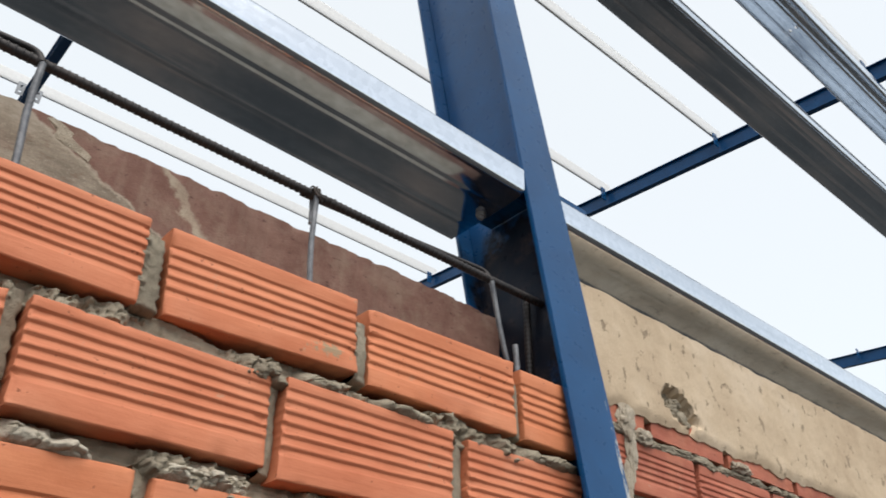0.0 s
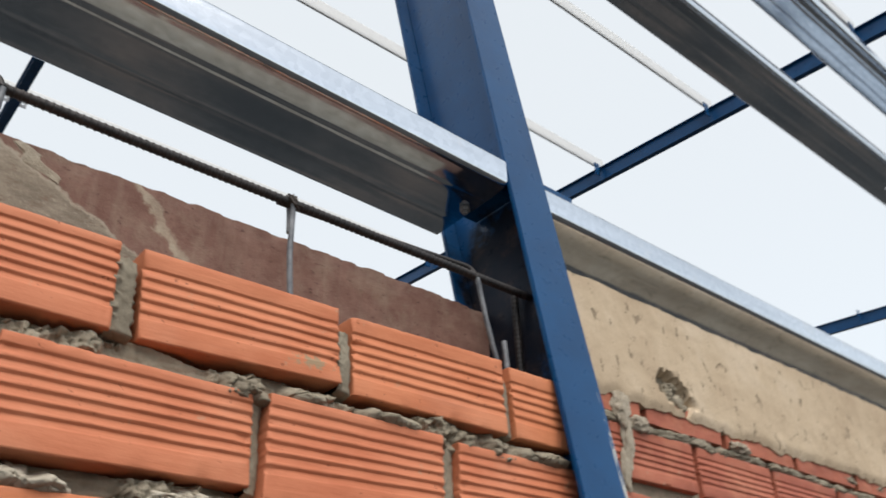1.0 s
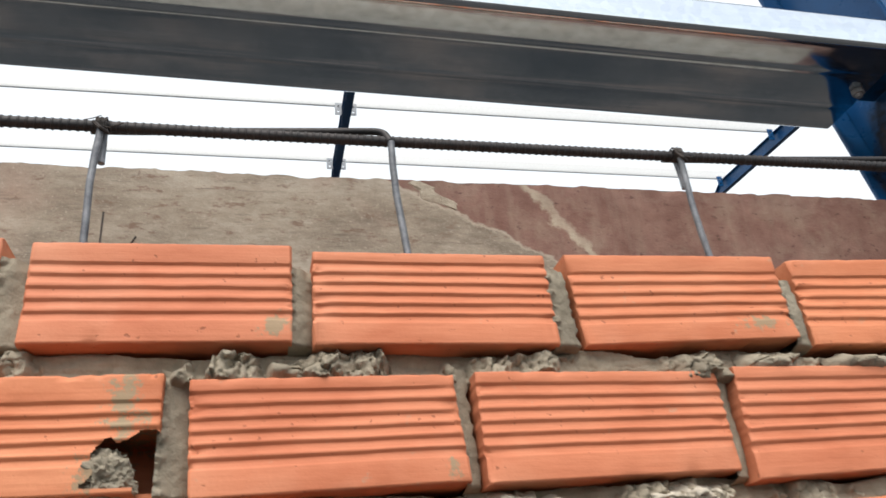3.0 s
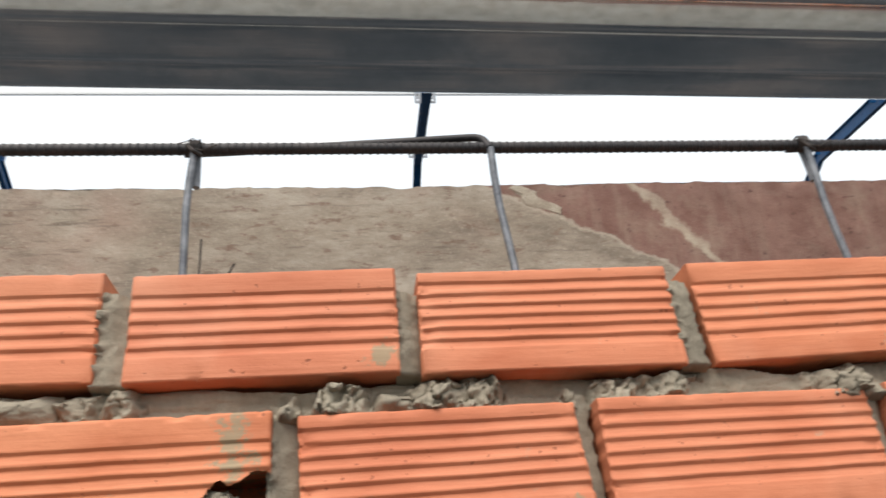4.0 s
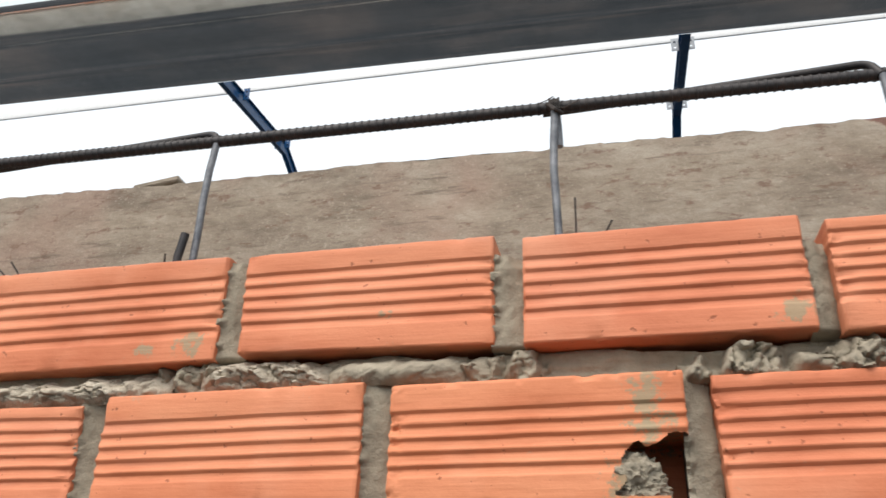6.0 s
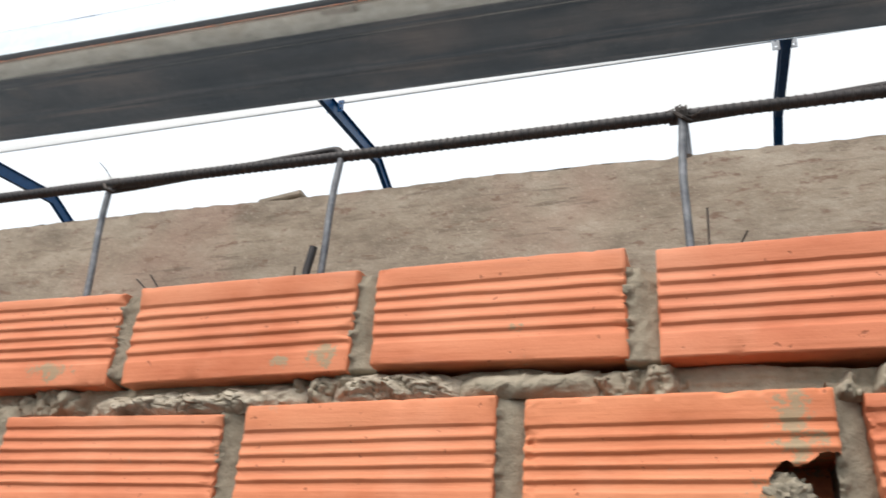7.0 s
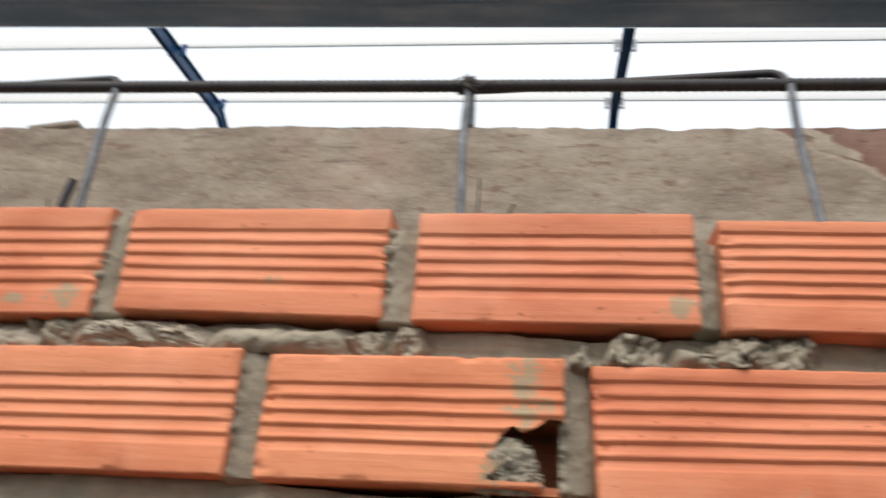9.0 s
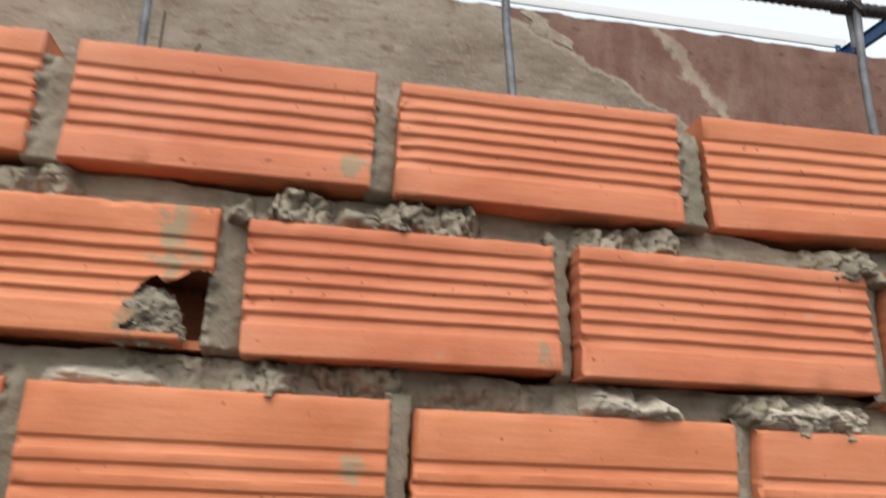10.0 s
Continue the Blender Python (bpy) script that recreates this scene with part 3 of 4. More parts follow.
GAPS = {(0, 7): 0.30, (0, 8): 0.24, (0, 9): 0.20, (1, 6): 0.26, (1, 7): 0.22, (2, 6): 0.26, (0, 5): 0.08}
for row, (z0, z1, bricks) in enumerate(COURSES):
    for k, (a, b) in enumerate(zip(bricks, bricks[1:])):
        low = (0.003 + 0.004 * (k % 2)) if row == 0 and k < 5 else (0.012 + 0.010 * ((k * 0.618) % 1.0)) if row == 0 else -0.006
        joint = head(a, b, z0 - 0.005, z1 - low, 7 * row + k, GAPS.get((row, k), 0.12))
        smooth(part("head_joint", joint, MORTAR, wall), 60)
        if row == 0:
            bm = bmesh.new()
            box(bm, a[1] - 0.002, b[0] + 0.002, 0.052, 0.094, z0, min(a[5], b[4]) - 0.003)
            part("joint_core", bm, MORTAR, wall)
# unseen skin of dry mortar on each top-course brick, added to grey the girt's reflection
for k, brick in enumerate(COURSES[0][2]):
    x0, x1, zt = brick[0], brick[1], (brick[4] + brick[5]) / 2 + 0.001
    bm = bmesh.new()
    bmesh.ops.create_grid(bm, x_segments=20, y_segments=8, size=0.5)
    for v in bm.verts:
        edge = abs(v.co.x) > 0.49 or abs(v.co.y) > 0.49
        v.co = ((x0 + x1) / 2 + v.co.x * (x1 - x0 - 0.02), 0.062 + v.co.y * 0.080, zt + 0.003 + 0.002 * fbm(v.co.x * 9 + k, v.co.y * 5, 0, 4) - (0.008 if edge else 0.0))
    smooth(part("mortar_skin", bm, CRUST, wall), 60)
# the mortar core behind the faces
bm = bmesh.new()
box(bm, -1.24, 1.32, 0.098, 0.106, 2.02, 2.38)
part("mortar_core", bm, MORTAR, wall)


def lump(bm, c, size, seed, fine=4):
    """A crumbly clod of mortar."""
    r = bmesh.ops.create_icosphere(bm, subdivisions=fine, radius=1.0)
    for v in r["verts"]:
        d = v.co.normalized()
        near, cells = noise.voronoi(d * 2.6 + Vector((seed, 0, 0)))
        k = 1 + 0.25 * fbm(d.x * 1.5 + seed, d.y * 1.5, d.z * 1.5, 4) + 0.22 * noise.noise(cells[0] * 3.3) + 0.16 * fbm(d.x * 7 + seed, d.y * 7, d.z * 7, 4)
        v.co = Vector(c) + Vector((d.x * size[0], d.y * size[1], d.z * size[2])) * k


# a fist of dry mortar stuck in the broken brick
bm = bmesh.new()
for dx, dz, q in ((0.0, 0.0, 0.021), (0.011, -0.008, 0.015), (-0.011, 0.002, 0.015), (0.006, 0.010, 0.013), (-0.013, -0.009, 0.013)):
    lump(bm, (0.319 + dx, 0.006, 2.202 + 0.8 * dz), (q, q * 0.72, q * 0.86), 30 + 900 * dx, 5)
smooth(part("mortar_clod", bm, MORTAR, wall, "clod of dry mortar in the broken brick"), 50)


def flap(x0, x1, z0, z1, slope, out, seed, crease):
    """A fold of mortar pressed out of a joint by the trowel, lying on the course below."""
    bm = bmesh.new()
    nx, nz = int((x1 - x0) / 0.0016), 26
    grid = []
    for a in range(nx + 1):
        u = a / nx
        end = min(1.0, 5 * u, 5 * (1 - u)) ** 0.6
        x = x0 + (x1 - x0) * u
        top = z1 - (z1 - z0) * 0.35 * abs(fbm(x * 22, seed, 1.0, 3)) + slope * (u - 0.5)
        col = []
        for j in range(nz + 1):
            v = j / nz
            z = z0 + (top - z0) * v
            bulge = max(0.0, math.sin(math.pi * (0.12 + 0.80 * v))) * end
            fold = noise.noise(Vector((x * 34 + z * 40, seed, z * 24 - x * 14)))
            size = 58 if crease < 0.6 else 125
            near, cells = noise.voronoi(Vector((x * size + 0.6 * fold, seed, z * size * 1.3 - x * 20)))
            facet = noise.noise(cells[0] * 2.7) - 0.5 * max(0.0, 1 - (near[1] - near[0]) / 0.12)
            y = 0.016 - (out + 0.016) * bulge * (1 - crease * abs(fold) + 0.5 * crease * facet) - 0.0022 * fbm(x * 90, seed, z * 90, 4) - 0.004 * crease * noise.turbulence(Vector((x * 210, seed, z * 210)), 3, True)
            col.append(bm.verts.new((x, y + 0.012 * v * v, z)))
        grid.append(col)
    for p, q in zip(grid, grid[1:]):
        for j in range(nz):
            bm.faces.new((p[j], q[j], q[j + 1], p[j + 1]))
    return bm


for x0, x1, z0, z1, slope, out, seed, crease in ((-0.034, 0.082, 2.280, 2.309, 0.0, 0.005, 71.0, 0.8), (0.080, 0.196, 2.280, 2.306, 0.002, 0.003, 77.0, 0.25), (0.624, 0.668, 2.157, 2.184, 0.004, 0.008, 3.0, 0.5), (0.650, 0.704, 2.156, 2.180, -0.010, 0.010, 8.0, 0.55), (0.752, 0.812, 2.158, 2.179, -0.006, 0.008, 14.0, 0.7),
                                                 (0.790, 0.846, 2.159, 2.182, -0.004, 0.007, 21.0, 0.7), (-0.290, -0.060, 2.272, 2.299, 0.008, 0.006, 33.0, 0.6), (0.884, 0.944, 2.282, 2.305, 0.004, 0.005, 41.0, 0.5),
                                                 (0.980, 1.070, 2.281, 2.303, -0.004, 0.007, 47.0, 0.4), (1.215, 1.321, 2.281, 2.304, 0.002, 0.007, 53.0, 0.5), (0.440, 0.474, 2.277, 2.297, -0.003, 0.004, 59.0, 0.3), (0.258, 0.345, 2.153, 2.172, 0.003, 0.003, 65.0, 0.5)):
    smooth(part("mortar_flap", flap(x0, x1, z0, z1, slope, out, seed, crease), PALE if z0 < 2.2 else CRUST if x0 < 0 else MORTAR, wall, "fold of mortar pressed out of the joint"), 60)

# ---------------------------------------------------------------- the old wall close behind
def ragged_top(x):
    return 2.574 + 0.003 * fbm(x * 3, 0.3, 0, 3) + 0.0012 * fbm(x * 60, 2.2, 0, 3) - 0.006 * max(0.0, fbm(x * 22, 9.1, 0, 3) - 0.25)


def old_face(x, z, top):
    y = 0.155 + 0.003 * fbm(x * 5, 8.0, z * 5, 4) + 0.0012 * fbm(x * 40, 3.0, z * 40, 3)
    if top - z < 0.010:
        y += 0.006 * max(0.0, fbm(x * 50, 5.0, z * 30, 3) + 0.1)
    return y


bm = bmesh.new()
NX, NZ = 620, 34
cols = []
for i in range(NX + 1):
    x = -2.6 + 3.92 * i / NX
    top = ragged_top(x)
    col = [bm.verts.new((x, old_face(x, z, top), z)) for z in [2.25 + (top - 2.25) * j / NZ for j in range(NZ + 1)]]
    col.append(bm.verts.new((x, 0.165, top + 0.004)))
    col.append(bm.verts.new((x, 0.263, top + 0.006)))
    col.append(bm.verts.new((x, 0.263, 0.0)))
    cols.append(col)
for a, b in zip(cols, cols[1:]):
    for j in range(len(a) - 1):
        bm.faces.new((a[j], b[j], b[j + 1], a[j + 1]))
wall_old = tagged(smooth(part("wall_old", bm, OLD_RENDER), 40), "weathered rendered wall with faded red paint and ragged top", "wall", kind="structure")
bm = bmesh.new()
box(bm, -2.6, 1.318, 0.160, 0.260, -0.05, 2.25)
part("wall_old_foot", bm, CONCRETE, wall_old)
# the wall's dusty cement top
bm = bmesh.new()
bmesh.ops.create_grid(bm, x_segments=240, y_segments=6, size=0.5)
for v in bm.verts:
    x = -0.655 + v.co.x * 3.88
    v.co = (x, 0.2145 + v.co.y * 0.088, ragged_top(x) + 0.0085 + 0.001 * fbm(x * 40, v.co.y * 6, 0, 3))
smooth(part("wall_cap", bm, CRUST, wall_old), 60)
# a pale strip of render that has come loose beside the red paint
bm = bmesh.new()
rows = []
for k in range(15):
    s = k / 14
    cx, cz = 0.604 + 0.050 * s + 0.006 * math.sin(s * 9), 2.570 - 0.036 * s
    w = (0.006 + 0.010 * math.sin(math.pi * s) + 0.004 * fbm(s * 7, 1.0, 0, 3)) * (1 if s < 0.9 else 0.4)
    rows.append([bm.verts.new((cx - w * 0.8, 0.158, cz - w * 0.5)), bm.verts.new((cx - w * 0.4, 0.1535, cz - w * 0.2)), bm.verts.new((cx + w * 0.5, 0.1535, cz + w * 0.3)), bm.verts.new((cx + w * 0.8, 0.158, cz + w * 0.5))])
for p, q in zip(rows, rows[1:]):
    for j in range(3):
        bm.faces.new((p[j], q[j], q[j + 1], p[j + 1]))
smooth(part("render_flake", bm, CRUST, wall_old, "pale flake of loose render"), 40)
# a loose shard on the wall's top
bm = bmesh.new()
box(bm, -0.245, -0.185, 0.165, 0.20, 2.575, 2.583, 0.002)
for v in bm.verts:
    v.co.z += (v.co.x + 0.245) * 0.14 + 0.003 * fbm(v.co.x * 40, v.co.y * 40, 0, 2)
tagged(part("render_shard", bm, OLD_RENDER), "loose shard of old render on the wall top", "rubble")

# ---------------------------------------------------------------- the rendered wall past the column
RIGHT_Y = 0.097


def plaster_foot(x):
    return 2.470 + 0.012 * fbm(x * 5, 4.0, 0, 3) + 0.008 * fbm(x * 32, 7.0, 0, 4)


bm = bmesh.new()
box(bm, 1.40, 6.0, RIGHT_Y + 0.022, 0.24, -0.05, 2.671)
wall_r = tagged(part("wall_rendered", bm, MORTAR), "wall of old bricks under a coat of beige render, ragged below", "wall", kind="structure")
bm = bmesh.new()
cols = []
NX = 900
for i in range(NX + 1):
    x = 1.392 + 4.6 * i / NX
    z0, z1 = plaster_foot(x), 2.678 + 0.004 * fbm(x * 12, 1.0, 0, 4)
    col = [bm.verts.new((x, RIGHT_Y + 0.024, z0))]
    for j in range(31):
        z = z0 + (z1 - z0) * j / 30
        y = RIGHT_Y + 0.003 * fbm(x * 4, 6.0, z * 4, 4) + 0.001 * fbm(x * 50, 1.0, z * 50, 3) + 0.005 * max(0.0, 1 - j / 2)
        d = math.hypot((x - 1.719) / 0.052, (z - 2.515 + 0.25 * (x - 1.719)) / 0.030) + 0.35 * fbm(x * 45, 3.0, z * 45, 3)
        y += 0.030 * max(0.0, min(1.0, (1.0 - d) * 4))
        col.append(bm.verts.new((x, y, z)))
    col.append(bm.verts.new((x, 0.245, z1 + 0.004)))
    cols.append(col)
for a, b in zip(cols, cols[1:]):
    for j in range(len(a) - 1):
        bm.faces.new((a[j], b[j], b[j + 1], a[j + 1]))
smooth(part("render_coat", bm, BEIGE, wall_r, "beige render with a broken hole"), 40)
bm = bmesh.new()
for x, z, s in ((1.703, 2.510, 0.020), (1.729, 2.500, 0.024), (1.716, 2.525, 0.016), (1.743, 2.492, 0.016)):
    lump(bm, (x, RIGHT_Y + 0.016, z), (s, 0.012, s * 0.7), x * 70)
smooth(part("mortar_clod", bm, MORTAR, wall_r), 50)
for row, (z0, z1) in enumerate(((2.442, 2.491), (2.338, 2.426), (2.226, 2.315), (2.113, 2.202))):
    x = 1.392 - 0.10 * (row % 2)
    k = 0
    while x < 4.2:
        w = 0.225 + 0.01 * math.sin(7 * x + row)
        if x + w > 1.41:
            bm = brick_mesh((max(x, 1.392), x + w, z0, z0 + 0.002, z1 + 0.001, z1, 0.001, 0.0, 0.001, -0.001), 200 + row * 40 + k)
            for v in bm.verts:
                if row == 0 and v.co.y < 0.05:
                    v.co.y = 0.002 * fbm(v.co.x * 30, 1.0, v.co.z * 30, 3)
                v.co.y += RIGHT_Y + 0.008
            smooth(part("brick", bm, OLD_BRICK, wall_r), 25)
        x += w + 0.018
        k += 1
rng = random.Random(5)
for k in range(26):
    bm = bmesh.new()
    x = 1.42 + k * 0.05 + rng.uniform(-0.02, 0.02)
    z = rng.choice((2.430, 2.434, 2.325, 2.458 if k % 3 == 0 else 2.428))
    s = rng.uniform(0.018, 0.044)
    lump(bm, (x, RIGHT_Y + 0.014, z), (s, 0.009, 0.009), k * 3.3)
    smooth(part("mortar_clod", bm, MORTAR, wall_r), 50)


# runs and dabs of mortar over the bricks below the render
for x, z, w, h, t in ((1.560, 2.453, 0.020, 0.030, 0.010), (1.567, 2.404, 0.012, 0.045, 0.006), (1.553, 2.350, 0.010, 0.030, 0.004), (1.605, 2.433, 0.020, 0.014, 0.010), (1.480, 2.433, 0.028, 0.010, 0.010), (1.902, 2.448, 0.03, 0.010, 0.010)):
    bm = bmesh.new()
    lump(bm, (x, RIGHT_Y + 0.006, z), (w, t, h), x * 40)
    smooth(part("mortar_dab", bm, CRUST, wall_r), 50)


# ---------------------------------------------------------------- steel frames
def leg_front(z):
    return 0.0593 + 0.1612 * (z - 2.8) if z < 3.6 else 0.1883 + 0.104 * (z - 3.6)


def leg_back(z):
    """The leg is deepest at mid height."""
    if z < 3.6:
        return leg_front(z) + 0.1774 + 0.045 * (z - 2.8)
    return leg_front(z) + 0.2134 - 0.012 * (z - 3.6)


def roof_z(y):
    """Underside of the rafters, which rise a little towards the far eaves."""
    return 8.132 + 0.072 * (y - 6.3)


DROP = -0.15                              # rafter's underside against the purlins' line
KNEE = 7.40


def slab(bm, x0, x1, ya, yb):
    """A raking plate between the (y) lines ya and yb, up to the knee."""
    zs = [0.0, 2.2, 3.6, KNEE]
    rows = [[bm.verts.new((x, f(z), z)) for x, f in ((x0, ya), (x1, ya), (x1, yb), (x0, yb))] for z in zs]
    for p, q in zip(rows, rows[1:]):
        for k in range(4):
            bm.faces.new((p[k], p[(k + 1) % 4], q[(k + 1) % 4], q[k]))
    bm.faces.new(rows[0][::-1])
    bm.faces.new(rows[-1])
    bmesh.ops.recalc_face_normals(bm, faces=bm.faces)
    bmesh.ops.bevel(bm, geom=[e for e in bm.edges if abs(e.verts[0].co.z - e.verts[1].co.z) > 0.1], offset=0.0015, segments=2, affect="EDGES")


def frame_thing(xc, near):
    """One portal frame: raking leg at the wall, level rafter, upright far column."""
    f = tagged(new("steel_frame"), "blue-painted steel frame with a raking leg in the wall" if near else "blue-painted steel frame with raking leg under roof purlins", "steel frame", "portal frames")
    f.matrix_basis = pose(xc, 0, 0)
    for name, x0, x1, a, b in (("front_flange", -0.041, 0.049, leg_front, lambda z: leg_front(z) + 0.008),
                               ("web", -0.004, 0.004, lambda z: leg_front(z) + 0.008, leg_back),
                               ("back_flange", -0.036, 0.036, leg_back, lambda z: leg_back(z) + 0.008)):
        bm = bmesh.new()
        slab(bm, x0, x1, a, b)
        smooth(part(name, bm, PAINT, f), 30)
    knee = (leg_front(KNEE) + leg_back(KNEE)) / 2
    for name, z in (("leg_cap_plate", KNEE), ("rafter_end_plate", KNEE + 0.015)):
        bm = bmesh.new()
        box(bm, -0.07, 0.07, knee - 0.15, knee + 0.15, z, z + 0.014, 0.002)
        part(name, bm, PAINT, f)
    bm = bmesh.new()
    box(bm, -0.05, 0.05, knee - 0.11, knee + 0.11, KNEE + 0.03, roof_z(knee) + DROP + 0.004, 0.002)
    part("knee_block", bm, PAINT, f)
    for bx in (-0.055, 0.055):
        for by in (-0.12, 0.0, 0.12):
            bm = bmesh.new()
            bmesh.ops.create_cone(bm, cap_ends=True, segments=6, radius1=0.013, radius2=0.013, depth=0.012, matrix=pose(bx, knee + by, KNEE - 0.007))
            part("bolt", bm, PLATE, f)
    for name, w, z0, z1 in (("rafter_bottom_flange", 0.050 if near else 0.035, 0.0, 0.008), ("rafter_web", 0.003, 0.008, 0.192), ("rafter_top_flange", 0.050 if near else 0.035, 0.192, 0.2)):
        bm = bmesh.new()
        for v in box(bm, -w, w, -0.9, 9.0, z0, z1):
            v.co.z += roof_z(v.co.y) + DROP
        part(name, bm, PAINT, f)
        bm = bmesh.new()
        for v in box(bm, -w, w, 9.002, 11.4, z0, z1):
            v.co.z += roof_z(9.0) + DROP - 0.5 * (v.co.y - 9.0)
        part(name.replace("rafter", "eaves"), bm, PAINT, f)
    for name, x0, x1, y0, y1 in (("column_inner_flange", -0.05, 0.05, 11.20, 11.208), ("column_web", -0.003, 0.003, 11.208, 11.392), ("column_outer_flange", -0.05, 0.05, 11.392, 11.40)):
        bm = bmesh.new()
        box(bm, x0, x1, y0, y1, 0.0, roof_z(9.0) + DROP - 0.5 * 2.4 - 0.01, 0.001)
        part(name, bm, PAINT, f)
    return f


FRAMES = [-16.2, -10.2, -4.214, 1.328, 7.252, 13.78]
frame0, frame1 = frame_thing(FRAMES[3], True), frame_thing(FRAMES[2], False)
PURLINS = [1.076, 2.699, 4.256, 5.92, 7.571, 8.954]
# cleats: a plate with two bolt holes each side of the rafter at each purlin
def cleat_mesh(mat):
    bm = bmesh.new()
    zs, xs = [-0.05, -0.015, 0.012, 0.062, 0.089, 0.125], [0.0, 0.028, 0.054, 0.082]
    for i in range(3):
        for j in range(5):
            if not (i == 1 and j in (1, 3)):
                box(bm, xs[i], xs[i + 1], -0.004, 0.004, zs[j], zs[j + 1])
    bmesh.ops.remove_doubles(bm, verts=bm.verts, dist=0.0001)
    me = bpy.data.meshes.new("cleat")
    bm.to_mesh(me)
    bm.free()
    me.materials.append(mat)
    return me


BLUE_CLEAT, GREY_CLEAT = cleat_mesh(PAINT), cleat_mesh(PLATE)
for fr, grey in ((frame0, True), (frame1, False)):
    for k, y in enumerate(PURLINS):
        for side in (0, 180):
            shared("cleat", GREY_CLEAT if grey else BLUE_CLEAT, fr, pose((0.050 if grey else 0.035) * (1 if side == 0 else -1), y - 0.036, roof_z(y) - 0.035, 0, 0, side))
for x in FRAMES:
    if x not in (FRAMES[2], FRAMES[3]):
        copy_thing(frame1, pose(x, 0, 0))

# roof purlins over the frames
line = girt_path(0.15, 0.026)
low = [i for i, p in enumerate(line) if p[1] < 0.0045 and 0.012 < p[0] < 0.147]
for y in PURLINS:
    purlin = tagged(new("roof_purlin"), "long galvanised channel purlin across the frames", "purlin", "roof purlins")
    for piece, some in (("top_flange", line[:low[0] + 1]), ("web", line[low[0]:low[-1] + 1]), ("bottom_flange", line[low[-1]:])):
        bm = bmesh.new()
        profile(bm, [(y - 0.03 + b, roof_z(y) + 0.052 + a) for a, b in strip(some, 0.003)], -16.3, 7.32)
        smooth(part(piece, bm, ZINC, purlin), 30)


# ---------------------------------------------------------------- side girts
def girt_piece(path, y, z, x0, x1, holes=(), w=0.0, fall=0.0):
    """One strip of the rolled channel; holes go through it in pairs."""
    fine = []
    for (ya, za), (yb, zb) in zip(path, path[1:]):
        fine.append((ya, za))
        if holes and min(ya, yb) < w * 0.5 < max(ya, yb):
            fine += sorted(((q, 0.0) for hy in (0.40, 0.60) for q in (w * hy - 0.007, w * hy + 0.007)), reverse=yb < ya)
    fine.append(path[-1])
    outline = [(y + p, z + q) for p, q in strip(fine, 0.0025)]
    bm = bmesh.new()
    xs = sorted([x0 + (x1 - x0) * i / 24 for i in range(25)] + [q for hx in holes for q in (hx - 0.009, hx + 0.009)])
    rings = [[bm.verts.new((x, p, q + fall * x)) for p, q in outline] for x in xs]
    k = len(outline)
    for xa, xb, r0, r1 in zip(xs, xs[1:], rings, rings[1:]):
        for i in range(k):
            j = (i + 1) % k
            mid = (outline[i][0] + outline[j][0]) / 2 - y
            cut = holes and xb - xa < 0.0185 and min(abs((xa + xb) / 2 - hx) for hx in holes) < 0.001
            if cut and abs(outline[i][0] - outline[j][0]) < 0.015 and min(abs(mid - w * 0.40), abs(mid - w * 0.60)) < 0.002:
                continue
            bm.faces.new((r0[i], r0[j], r1[j], r1[i]))
    bm.faces.new(rings[0][::-1])
    bm.faces.new(rings[-1])
    bmesh.ops.recalc_face_normals(bm, faces=bm.faces)
    return bm


def girt(name, x0, x1, y, z, w, h, label, holes=(), fall=0.0):
    """A rolled channel: back flange, grooved web below, front flange."""
    path = girt_path(w, h)
    low = [i for i, p in enumerate(path) if p[1] < 0.0045 and 0.012 < p[0] < w - 0.003]
    first, last = low[0], low[-1]
    ob = tagged(new(name), label, "girt", "side girts")
    for piece, line, cut in (("back_flange", path[:first + 1], ()), ("web", path[first:last + 1], holes), ("front_flange", path[last:], ())):
        smooth(part(piece, girt_piece(line, y, z, x0, x1, cut, w, fall), STEEL, ob), 30)
    return ob


HOLES = (3.178, 1.955, 4.97)
GIRT_Y, GIRT_Z, GIRT_W = 0.0736, 2.752, 0.160
girt("side_girt", -4.206, 1.2855, 0.058, 2.775, 0.183, 0.056, "galvanised lipped channel girt welded to the blue column", fall=-0.0175)
girt("side_girt", 1.334, 7.170, GIRT_Y, GIRT_Z, GIRT_W, 0.056, "galvanised lipped channel girt over the rendered wall")
girt("side_girt", 1.334, 7.170, 0.302, 4.272, 0.180, 0.055, "galvanised channel girt high on the frame", (4.290, 5.98))
girt("side_girt", 1.2, 7.26, 0.138, 4.676, 0.164, 0.055, "galvanised channel girt with bolt holes in its web", HOLES)

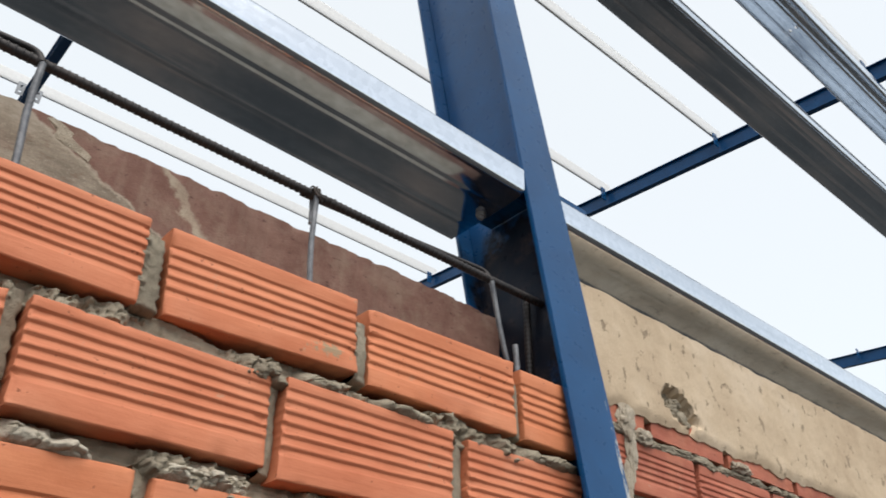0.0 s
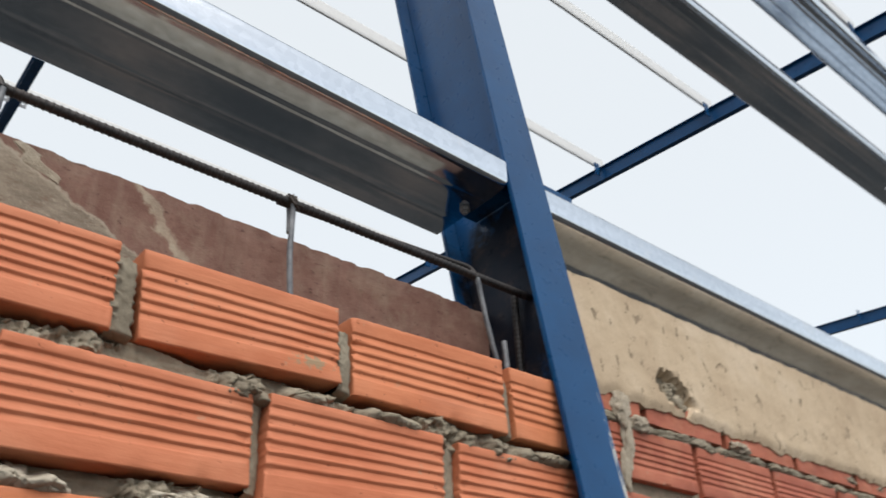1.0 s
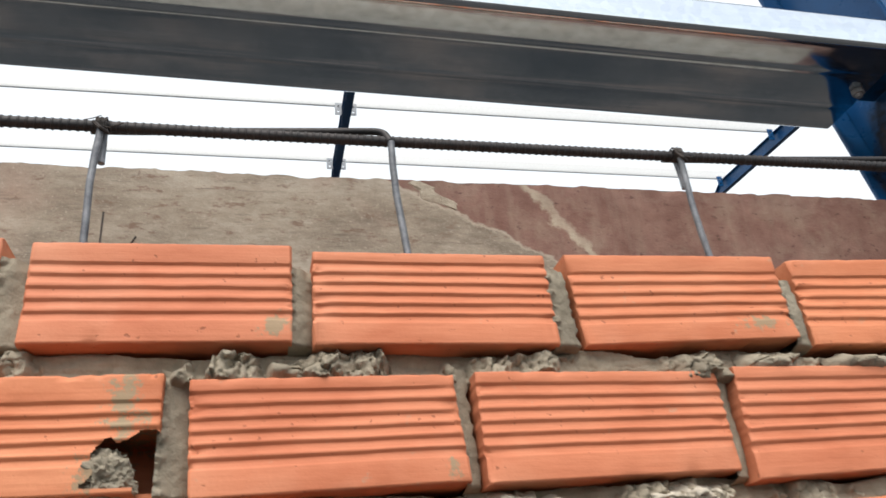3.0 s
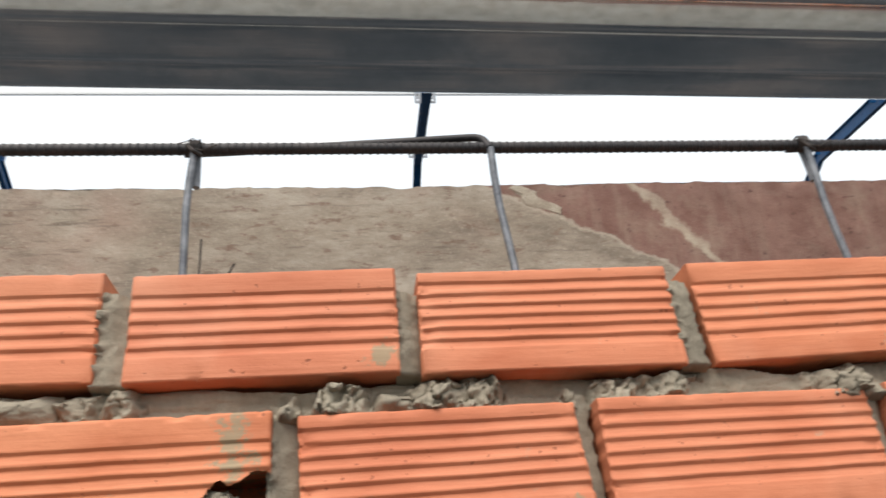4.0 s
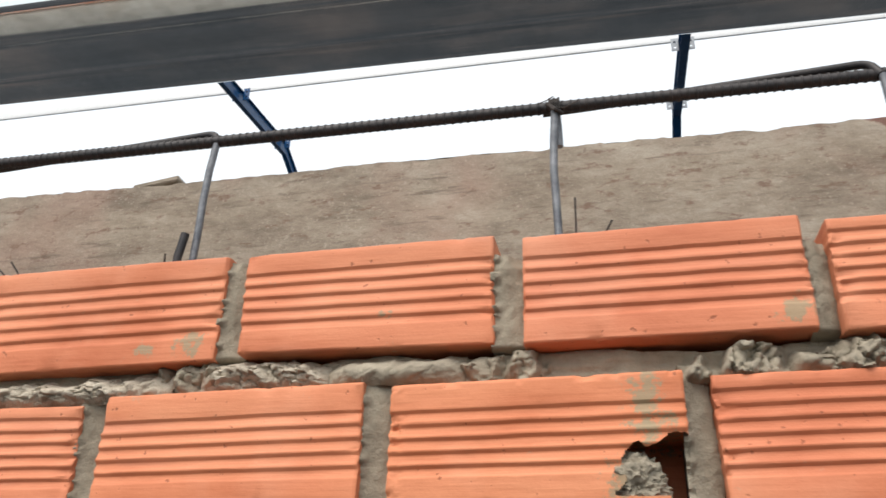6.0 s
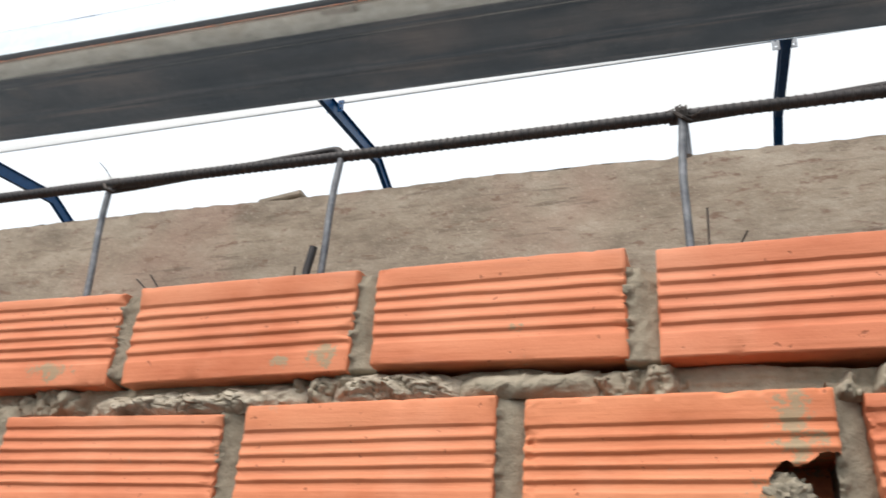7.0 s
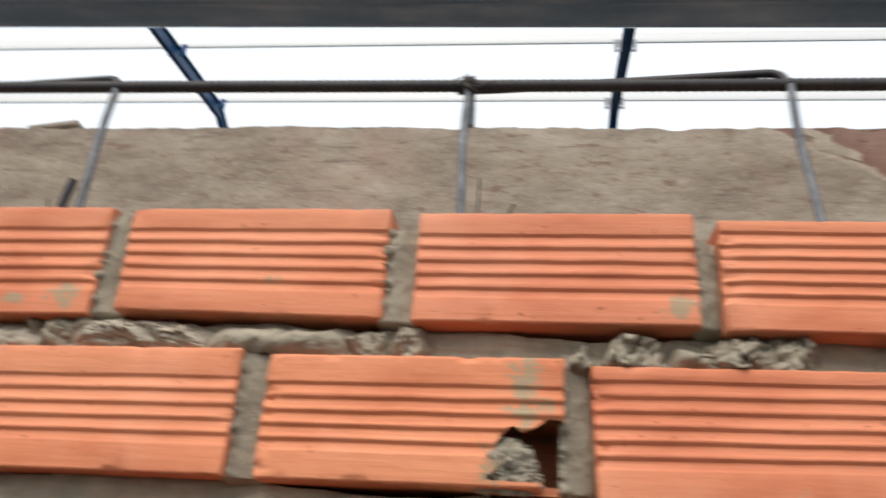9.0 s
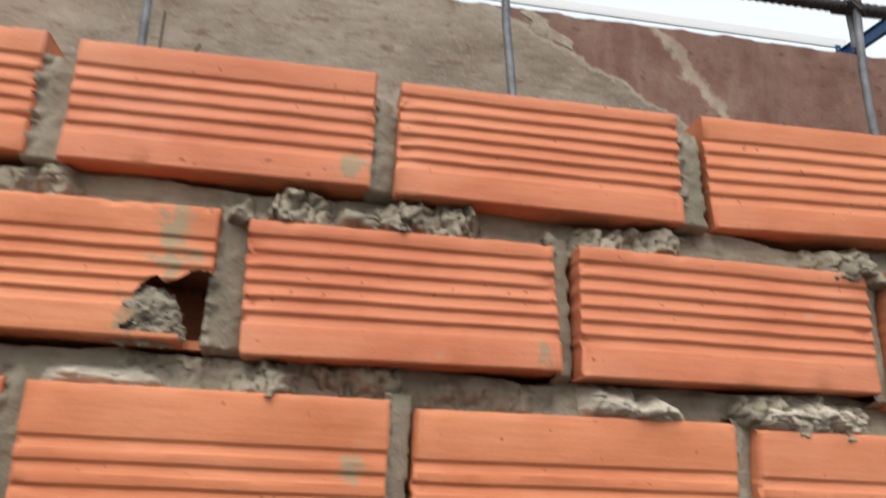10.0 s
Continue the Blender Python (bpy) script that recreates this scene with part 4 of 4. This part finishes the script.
# cleats that hold the girts at the near column
for x0, x1 in ((1.175, 1.322), (1.334, 1.468)):
    cl = tagged(new("girt_cleat"), "blue steel cleat that holds the girt to the column", "cleat", "girt cleats")
    bm = bmesh.new()
    box(bm, x0, x1, GIRT_Y + 0.0025, GIRT_Y + 0.0085, GIRT_Z + 0.006, GIRT_Z + 0.066, 0.001)
    part("upright_plate", bm, PAINT, cl)
    bm = bmesh.new()
    box(bm, x0, x1, GIRT_Y + 0.0085, GIRT_Y + 0.10, GIRT_Z + 0.005, GIRT_Z + 0.010, 0.001)
    part("seat_plate", bm, PAINT, cl)
    for y in (0.070,):
        bm = bmesh.new()
        bmesh.ops.create_cone(bm, cap_ends=True, segments=6, radius1=0.009, radius2=0.009, depth=0.007, matrix=pose((x0 + x1) / 2 + 0.02, GIRT_Y + y, GIRT_Z - 0.0045))
        bmesh.ops.create_cone(bm, cap_ends=True, segments=12, radius1=0.0045, radius2=0.0045, depth=0.018, matrix=pose((x0 + x1) / 2 + 0.02, GIRT_Y + y, GIRT_Z - 0.004))
        part("bolt", bm, PLATE, cl)

# ---------------------------------------------------------------- reinforcement on the wall
BAR_Y, BAR_Z, BAR_R = 0.064, 2.564, 0.0062


def bar_point(x):
    return (x, BAR_Y + 0.004 * math.sin(x * 2.3), BAR_Z + 0.002 * math.sin(x * 1.7 + 0.4))


bm = bmesh.new()
tube(bm, [bar_point(-1.62 + 2.942 * i / 120) for i in range(121)], BAR_R - 0.0003, 10)
rebar = tagged(smooth(part("rebar", bm, REBAR), 50), "long rusty ribbed reinforcing bar over the brick wall", "rebar")
bm = bmesh.new()
x = -1.60
while x < 1.315:
    tube(bm, [bar_point(x), bar_point(x + 0.0008), bar_point(x + 0.0022), bar_point(x + 0.003)], [BAR_R - 0.0004, BAR_R + 0.0005, BAR_R + 0.0005, BAR_R - 0.0004], 10)
    x += 0.0078
smooth(part("ribs", bm, REBAR, rebar), 50)
for dz in (-1, 1):
    bm = bmesh.new()
    tube(bm, [Vector(bar_point(-1.62 + 2.94 * i / 60)) + Vector((0, 0, dz * (BAR_R - 0.0004))) for i in range(61)], 0.0009, 6)
    part("seam", bm, REBAR, rebar)


def bar_z(x):
    return BAR_Z + 0.002 * math.sin(x * 1.7 + 0.4)


def stirrup(xl, xr, fl, fr, label, hooked=True):
    """A bent rod over the bar with both legs in the bricks."""
    bm = bmesh.new()
    zr, zl = bar_z(xr) + 0.014, bar_z(xl) + 0.010
    path = rounded([(xl - 0.012, 0.0745, bar_z(xl)), (xl + 0.03, 0.0745, bar_z(xl) + 0.0015), (xr, 0.069, zr), (xr + 0.006, 0.062, zr - 0.018)], 0.012, 4)
    tube(bm, path, 0.0042, 8)
    ob = tagged(smooth(part("stirrup", bm, REBAR), 50), label, "stirrup", "stirrups along the bar")
    for top, foot in (((xl, 0.058, zl - 0.018), (fl, 0.058, 2.36)), ((xr + 0.006, 0.062, zr - 0.018), (fr, 0.056, 2.36))):
        bm = bmesh.new()
        a, c = Vector(top), Vector(foot)
        tube(bm, [a.lerp(c, s / 6) + Vector((0.0015 * math.sin(s * 1.3 + xl * 9), 0, 0)) for s in range(7)], 0.0038, 8)
        smooth(part("leg", bm, STIRRUP, ob, "grey wire-rod leg"), 50)
    if hooked:
        bm = bmesh.new()
        tube(bm, [(xl + 0.002, 0.070, zl - 0.014), (xl + 0.003, 0.068, zl - 0.034), (xl + 0.0035, 0.067, zl - 0.054)], 0.0037, 8)
        smooth(part("hook", bm, STIRRUP, ob), 50)
    bm = bmesh.new()
    for k in range(5):
        ring = [(xl + 0.0022 * k - 0.004, BAR_Y + 0.0076 * math.cos(a), bar_z(xl) - 0.0012 * (k % 2) + 0.0080 * math.sin(a)) for a in [i * 2 * math.pi / 10 for i in range(11)]]
        tube(bm, ring, 0.0012, 5)
    tube(bm, [(xl - 0.006, 0.054, zl - 0.013), (xl + 0.001, 0.052, zl - 0.021), (xl + 0.008, 0.056, zl - 0.024), (xl + 0.005, 0.062, zl - 0.017)], 0.0020, 6)
    tube(bm, [(xl, 0.056, zl - 0.016), (xl + 0.010, 0.050, zl - 0.022), (xl + 0.024, 0.048, zl - 0.017)], 0.0007, 5)
    tube(bm, [(xl, 0.056, zl - 0.004), (xl - 0.006, 0.050, zl - 0.012 if hooked else zl + 0.006), (xl - 0.014, 0.048, zl - 0.016 if hooked else zl + 0.014)], 0.0006, 5)
    part("tie_wire", bm, WIRE, ob)
    return ob


stirrup(-1.02, -0.736, -1.02, -0.737, "bent steel stirrup tied to the bar with wire")
stirrup(-0.378, -0.087, -0.372, -0.090, "bent steel stirrup tied to the bar with wire", False)
stirrup(0.273, 0.560, 0.270, 0.580, "bent steel stirrup tied to the bar with wire")
stirrup(0.903, 1.206, 0.914, 1.256, "bent steel stirrup beside the blue column")

# short ends of wire and rod that stick out of the brick tops
for k, (x, y, h, lean) in enumerate(((0.288, 0.05, 0.055, 0.02), (0.305, 0.05, 0.030, 0.5), (-0.262, 0.05, 0.034, -0.6), (-0.272, 0.05, 0.030, -0.9), (-0.112, 0.05, 0.030, 0.1))):
    bm = bmesh.new()
    tube(bm, [(x, y, 2.385), (x + lean * h * 0.4, y, 2.40 + h * 0.5), (x + lean * h, y - 0.004, 2.40 + h)], 0.0010, 5)
    tagged(part("wire_end", bm, WIRE), "short end of tie wire in the brick top", "wire", "wire ends")
for x, h, lab in ((-0.096, 0.052, "cut rod stub beside a stirrup leg"), (1.250, 0.065, "cut rod stub beside the blue column")):
    bm = bmesh.new()
    tube(bm, [(x, 0.050, 2.37), (x - 0.001, 0.049, 2.40 + h * 0.5), (x + (0.003 if x < 0 else -0.003), 0.050, 2.40 + h)], 0.0042, 8)
    tagged(smooth(part("rod_stub", bm, REBAR if x < 0 else STIRRUP), 50), lab, "rod stub")
# an upright bar that stands by the column's web
bm = bmesh.new()
pts, radii, z = [], [], 2.30
while z < 2.575:
    for dz, r in ((0.0, 0.0), (0.0022, 0.0), (0.0034, 0.0005), (0.0056, 0.0005)):
        pts.append((1.314 - 0.02 * (z - 2.4), 0.085, z + dz))
        radii.append(0.0055 + r)
    z += 0.0075
tube(bm, pts, radii, 10)
tagged(smooth(part("starter_bar", bm, REBAR), 50), "rusty upright bar welded at the column web", "rebar")
